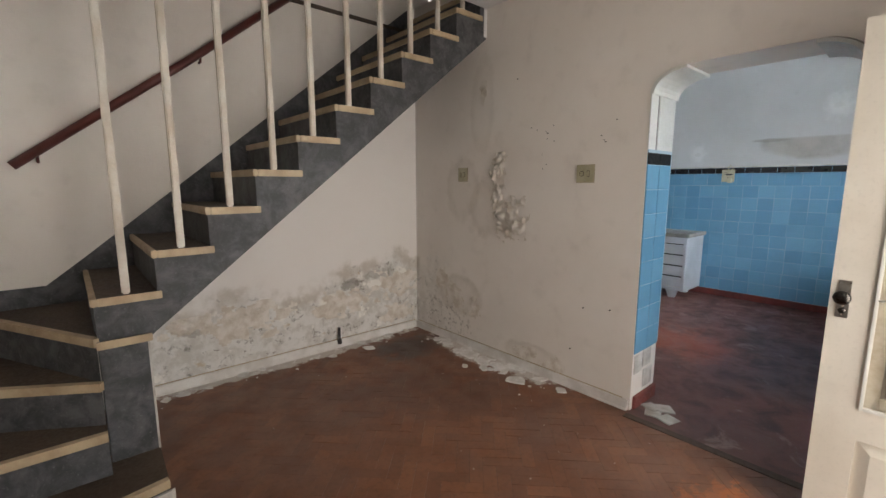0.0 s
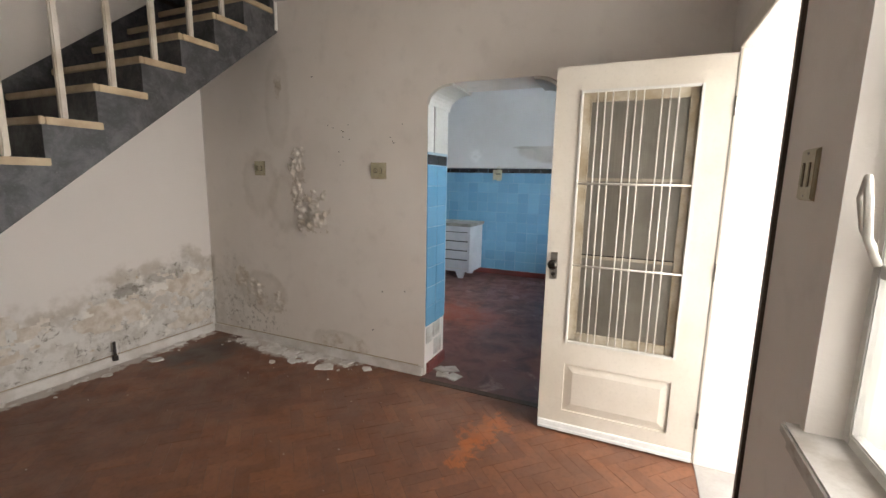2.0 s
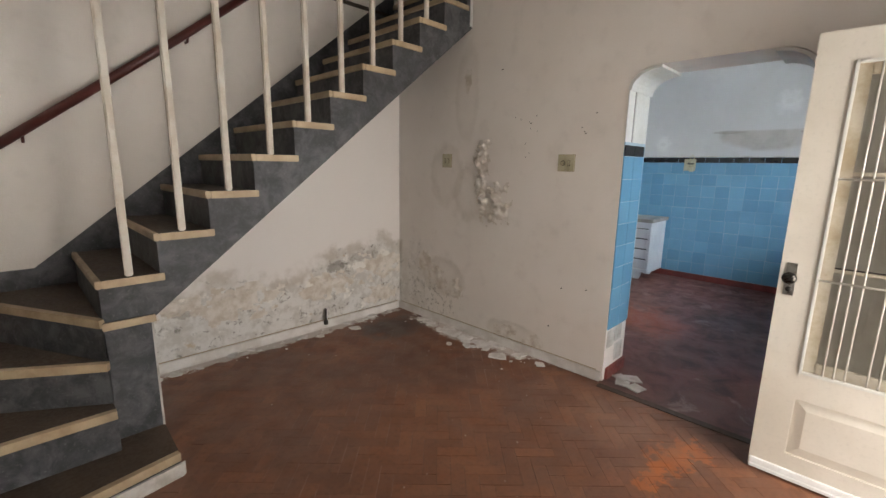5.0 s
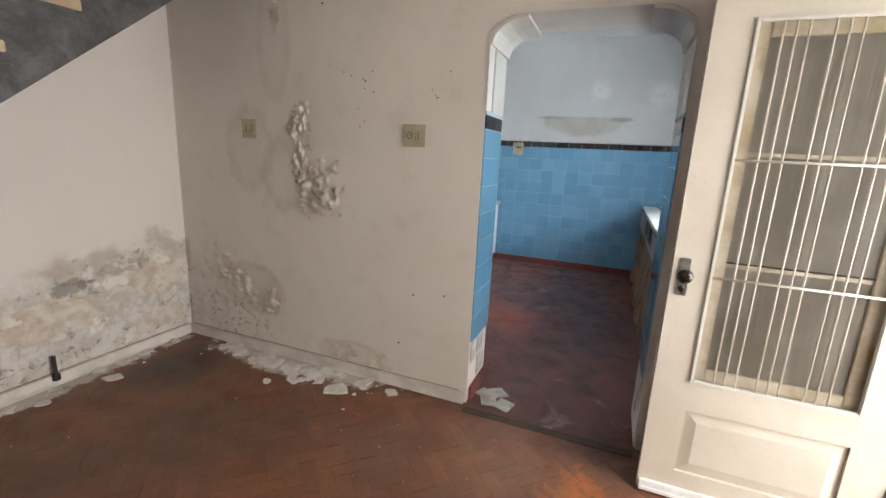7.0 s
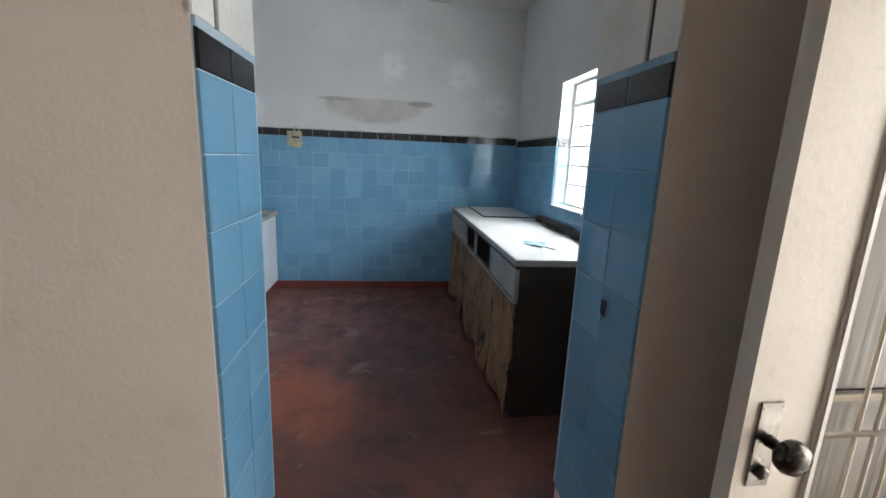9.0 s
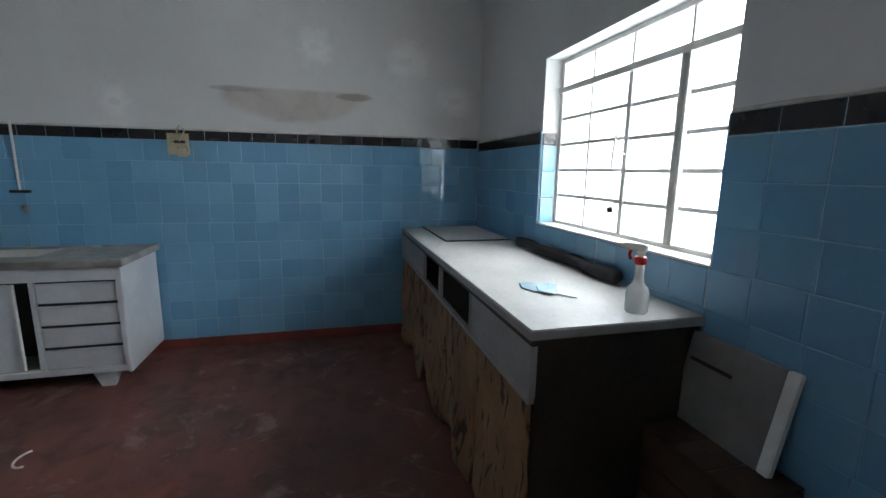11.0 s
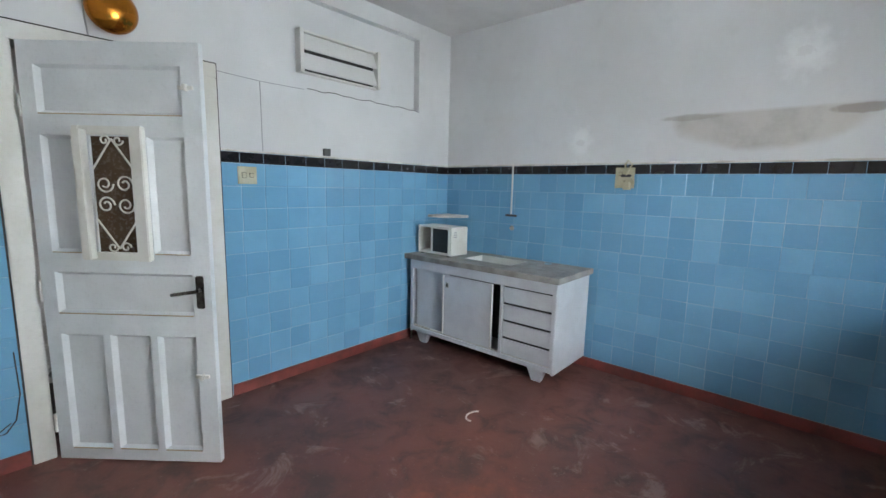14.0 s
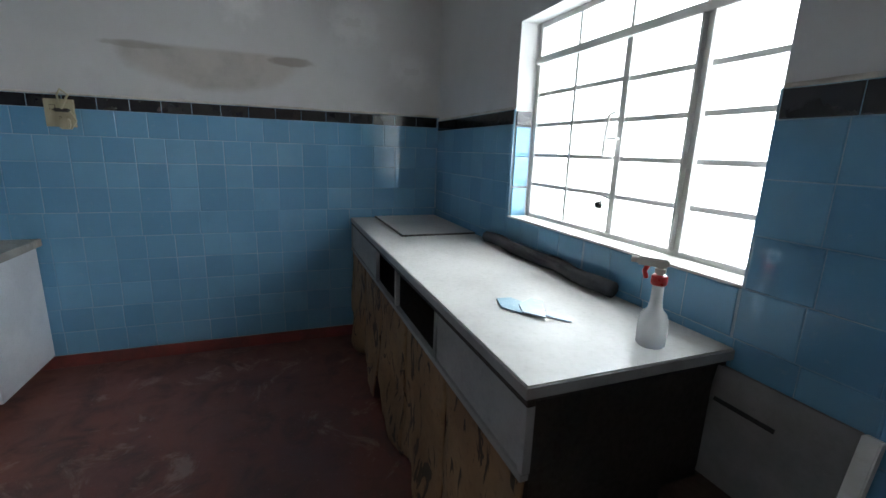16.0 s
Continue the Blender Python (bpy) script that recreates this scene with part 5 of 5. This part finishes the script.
part("padlock", boxes((5.175, 5.203, 0.262, 0.284, 1.215, 1.245), bevel=0.004), M_DKSTEEL, kw, "small padlock")
part("padlock_shackle", tube([(5.18, 0.273, 1.245), (5.178, 0.273, 1.262), (5.16, 0.27, 1.268), (5.145, 0.262, 1.262)], 0.0035, 6), M_DKSTEEL, kw, "", True)
part("window_sill", boxes((4.486, 5.774, 0.265, YKS + 0.012, 1.0955, 1.103)), M_WHITE, kw, "white plastered sill")

# ---- wall tiles, each its own piece ----
TILE, JOINT, FOOT = 0.163, 0.003, 0.087


def tile_mesh(name, w, h, material):
    """A glazed tile with softened edges, in its own plane, z off the wall."""
    bm = bmesh.new()
    a, b, e, t = w / 2 - JOINT / 2, h / 2 - JOINT / 2, 0.0025, 0.007
    rings = [[bm.verts.new((sx * (a - d), sy * (b - d), z)) for sx, sy in ((-1, -1), (1, -1), (1, 1), (-1, 1))] for d, z in ((0, 0), (0, t - 0.0015), (e, t))]
    for p, q in zip(rings, rings[1:]):
        for i in range(4):
            bm.faces.new((p[i], p[(i + 1) % 4], q[(i + 1) % 4], q[i]))
    bm.faces.new(rings[-1])
    return mesh_of(name, bm, material)


cache = {}
trng = random.Random(9)


def tile(parent, place, way, w, h, black=False):
    key = (round(w, 3), round(h, 3), black)
    if key not in cache:
        cache[key] = tile_mesh("border_tile" if black else "tile", w, h, M_BLACK_TILE if black else M_TILE)
    ob = new("border_tile" if black else "tile", cache[key])
    ob.parent = parent
    turn = {"west": (90, 0, -90), "south": (90, 0, 0), "north": (90, 0, 180), "east": (90, 0, 90)}[way]
    ob.matrix_world = pose(*place, *turn) @ pose(0, 0, trng.uniform(-0.0006, 0.0006), trng.gauss(0, 0.1), trng.gauss(0, 0.1), 0)


def tiling(parent, fixed, way, a0, a1, holes=(), z_low=FOOT, rows=10, top=None):
    """Tiles from a0 to a1 along a wall, up to the black border, but for the holes (a, b, z0, z1)."""
    step = TILE if a1 > a0 else -TILE
    top = top or BAND
    rise = (top - 0.075 - z_low) / rows
    for r in range(rows + 1):
        a = a0
        first = TILE * trng.choice((1.0, 1.0, 1.0, 0.97, 0.95, 0.92, 0.5)) if r < rows and abs(a1 - a0) > 1 else TILE
        while abs(a1 - a) > 0.02:
            w = min(first if a == a0 else TILE, abs(a1 - a))
            lo, hi = sorted((a, a + math.copysign(w, step)))
            z0, z1 = (z_low + r * rise, z_low + (r + 1) * rise) if r < rows else (top - 0.075, top - 0.002)
            spans = [(lo, hi, z0, z1)]
            for h0, h1, k0, k1 in holes:
                cut = []
                for s0, s1, t0, t1 in spans:
                    if s1 <= h0 or s0 >= h1 or t1 <= k0 or t0 >= k1:
                        cut.append((s0, s1, t0, t1))
                        continue
                    for q in ((s0, min(s1, h0), t0, t1), (max(s0, h1), s1, t0, t1), (max(s0, h0), min(s1, h1), t0, k0), (max(s0, h0), min(s1, h1), k1, t1)):
                        if q[1] - q[0] > 0.012 and q[3] - q[2] > 0.012:
                            cut.append(q)
                spans = cut
            for s0, s1, t0, t1 in spans:
                c, z = (s0 + s1) / 2, (t0 + t1) / 2
                tile(parent, (fixed, c, z) if way in ("west", "east") else (c, fixed, z), way, s1 - s0, t1 - t0, r == rows)
            a += math.copysign(w, step)


JT = 0.385      # foot of the tiles on the arch jambs, where the plaster shows below
for parent, b in ((wall_ke, (XK1 - 0.0082, XK1 - 0.0005, YKS, YKN, 0.02, BAND)), (wall_ks, (XK0, 4.485, YKS + 0.0005, YKS + 0.0082, 0.02, BAND_SW)), (wall_ks, (4.485, 5.775, YKS + 0.0005, YKS + 0.0082, 0.02, 1.093)), (wall_ks, (5.775, XK1, YKS + 0.0005, YKS + 0.0082, 0.02, BAND_SE)), (wall_kn, (4.685, XK1, YKN - 0.0082, YKN - 0.0005, 0.02, BAND)), (wall_kn, (XK0, 3.685, YKN - 0.0082, YKN - 0.0005, 0.02, BAND)), (wall_arch, (XE + 0.004, XK0, 2.0418, 2.0495, JT + 0.01, BAND)), (wall_arch, (XE + 0.004, XK0, 1.1275, 1.1352, JT + 0.01, BAND))):
    part("grout", boxes(b), M_GROUT, parent, "pale dirty grout bed")
tiling(wall_ke, XK1 - 0.0035, "west", YKN - 0.008, YKS + 0.008)
tiling(wall_kn, YKN - 0.0035, "south", XK1 - 0.008, 4.69)
tiling(wall_kn, YKN - 0.0035, "south", 3.68, XK0 + 0.008)
tiling(wall_ks, YKS + 0.0035, "north", XK1 - 0.008, 5.13, ((4.485, 5.775, 1.094, 2.0),), FOOT, 10, BAND_SE)
tiling(wall_ks, YKS + 0.0035, "north", 5.13, XK0, ((4.485, 5.775, 1.094, 2.0),), FOOT, 10, BAND_SW)
for y, way in ((2.0465, "south"), (1.1305, "north")):
    tiling(wall_arch, y, way, XE + 0.002, XK0, (), JT, 8, 1.66)
for z in (1.175, 1.335, 1.49):
    tile(wall_ks, (5.7715, 0.313, z), "west", 0.09, 0.155)
tile(wall_ks, (5.7715, 0.313, 1.607), "west", 0.09, 0.073, True)
for y, s in ((2.05, -1), (1.127, 1)):
    for k, (x0, x1, z0, z1) in enumerate(((3.19, 3.30, 0.24, 0.37), (3.31, 3.43, 0.26, 0.38), (3.33, 3.46, 0.11, 0.24))):
        part("plaster_patch", boxes((x0, x1, min(y, y + 0.005 * s), max(y, y + 0.005 * s), z0, z1), bevel=0.002), M_TRIM, wall_arch, "cracked pale plaster where tiles fell")


def lip(name, parent, along, fixed, a0, a1, z):
    """The uneven plaster edge that sits on the black border."""
    bm = bmesh.new()
    n = max(4, int(abs(a1 - a0) / 0.05))
    rows = []
    for i in range(n + 1):
        t = a0 + (a1 - a0) * i / n
        d, k = 0.011 + 0.004 * noise.noise(Vector((t * 9, 1, fixed))), 0.012 + 0.006 * noise.noise(Vector((t * 7, 5, fixed)))
        ring = [(0.0, z - 0.001), (d, z - 0.001), (d * 0.8, z + k * 0.7), (0.0, z + k)]
        rows.append([bm.verts.new((fixed - q, t, w) if along == "y" else (t, fixed + q * (1 if fixed < 2 else -1), w)) for q, w in ring])
    for p, q in zip(rows, rows[1:]):
        for i in range(3):
            bm.faces.new((p[i], p[i + 1], q[i + 1], q[i]))
    bmesh.ops.recalc_face_normals(bm, faces=bm.faces)
    part(name, bm, M_TRIM, parent, "rough plaster lip above the tiles", True)


lip("plaster_lip", wall_ke, "y", XK1, YKS, YKN, BAND)
lip("plaster_lip", wall_kn, "x", YKN, 4.69, XK1, BAND)
lip("plaster_lip", wall_ks, "x", YKS, XK0, 4.475, BAND_SW)
lip("plaster_lip", wall_ks, "x", YKS, 5.785, XK1, BAND_SE)

# ---- parquet, herringbone blocks ----
BL, BW = 0.21, 0.07
pm = boxes((-BL / 2 + 0.0007, BL / 2 - 0.0007, -BW / 2 + 0.0007, BW / 2 - 0.0007, -0.012, 0.0))
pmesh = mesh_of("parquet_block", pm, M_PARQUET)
blocks = []
for i in range(-60, 60):
    for j in range(-24, 24):
        for k, turn in enumerate((0, 90)):
            px, py = i * BW + j * BL + (0 if k == 0 else BL / 2 + BW / 2), i * BW - j * BL + (0 if k == 0 else BW / 2 - BL / 2)
            p = Matrix.Rotation(radians(45), 2) @ Vector((px, py))
            x, y = p.x + 1.4, p.y + 2.0
            if XW - 0.1 < x < XE + 0.12 and YS - 0.12 < y < YN + 0.1 and not (x < 0.55 and y > 3.3):
                blocks.append((x, y, 45 + turn))
brng = random.Random(3)
joined_v, joined_f = [], []
blocks.sort(key=lambda b: math.hypot(b[0] - 2.2, b[1] - 1.9))
for i, (x, y, a) in enumerate(blocks):
    m = pose(x, y, brng.uniform(-0.0012, 0.0006), brng.gauss(0, 0.2), brng.gauss(0, 0.2), a)
    if i < 300:
        ob = new("parquet_block", pmesh)
        ob.parent = floor_living
        ob.matrix_world = m
    else:
        base = len(joined_v)
        joined_v += [m @ v.co for v in pmesh.vertices]
        joined_f += [[base + k for k in f.vertices] for f in pmesh.polygons]
rest = bpy.data.meshes.new("parquet_field")
rest.from_pydata(joined_v, [], joined_f)
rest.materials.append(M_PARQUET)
field_ob = new("parquet_field", rest)
field_ob.parent = floor_living
tagged(field_ob, "worn herringbone parquet", kind="stuff")
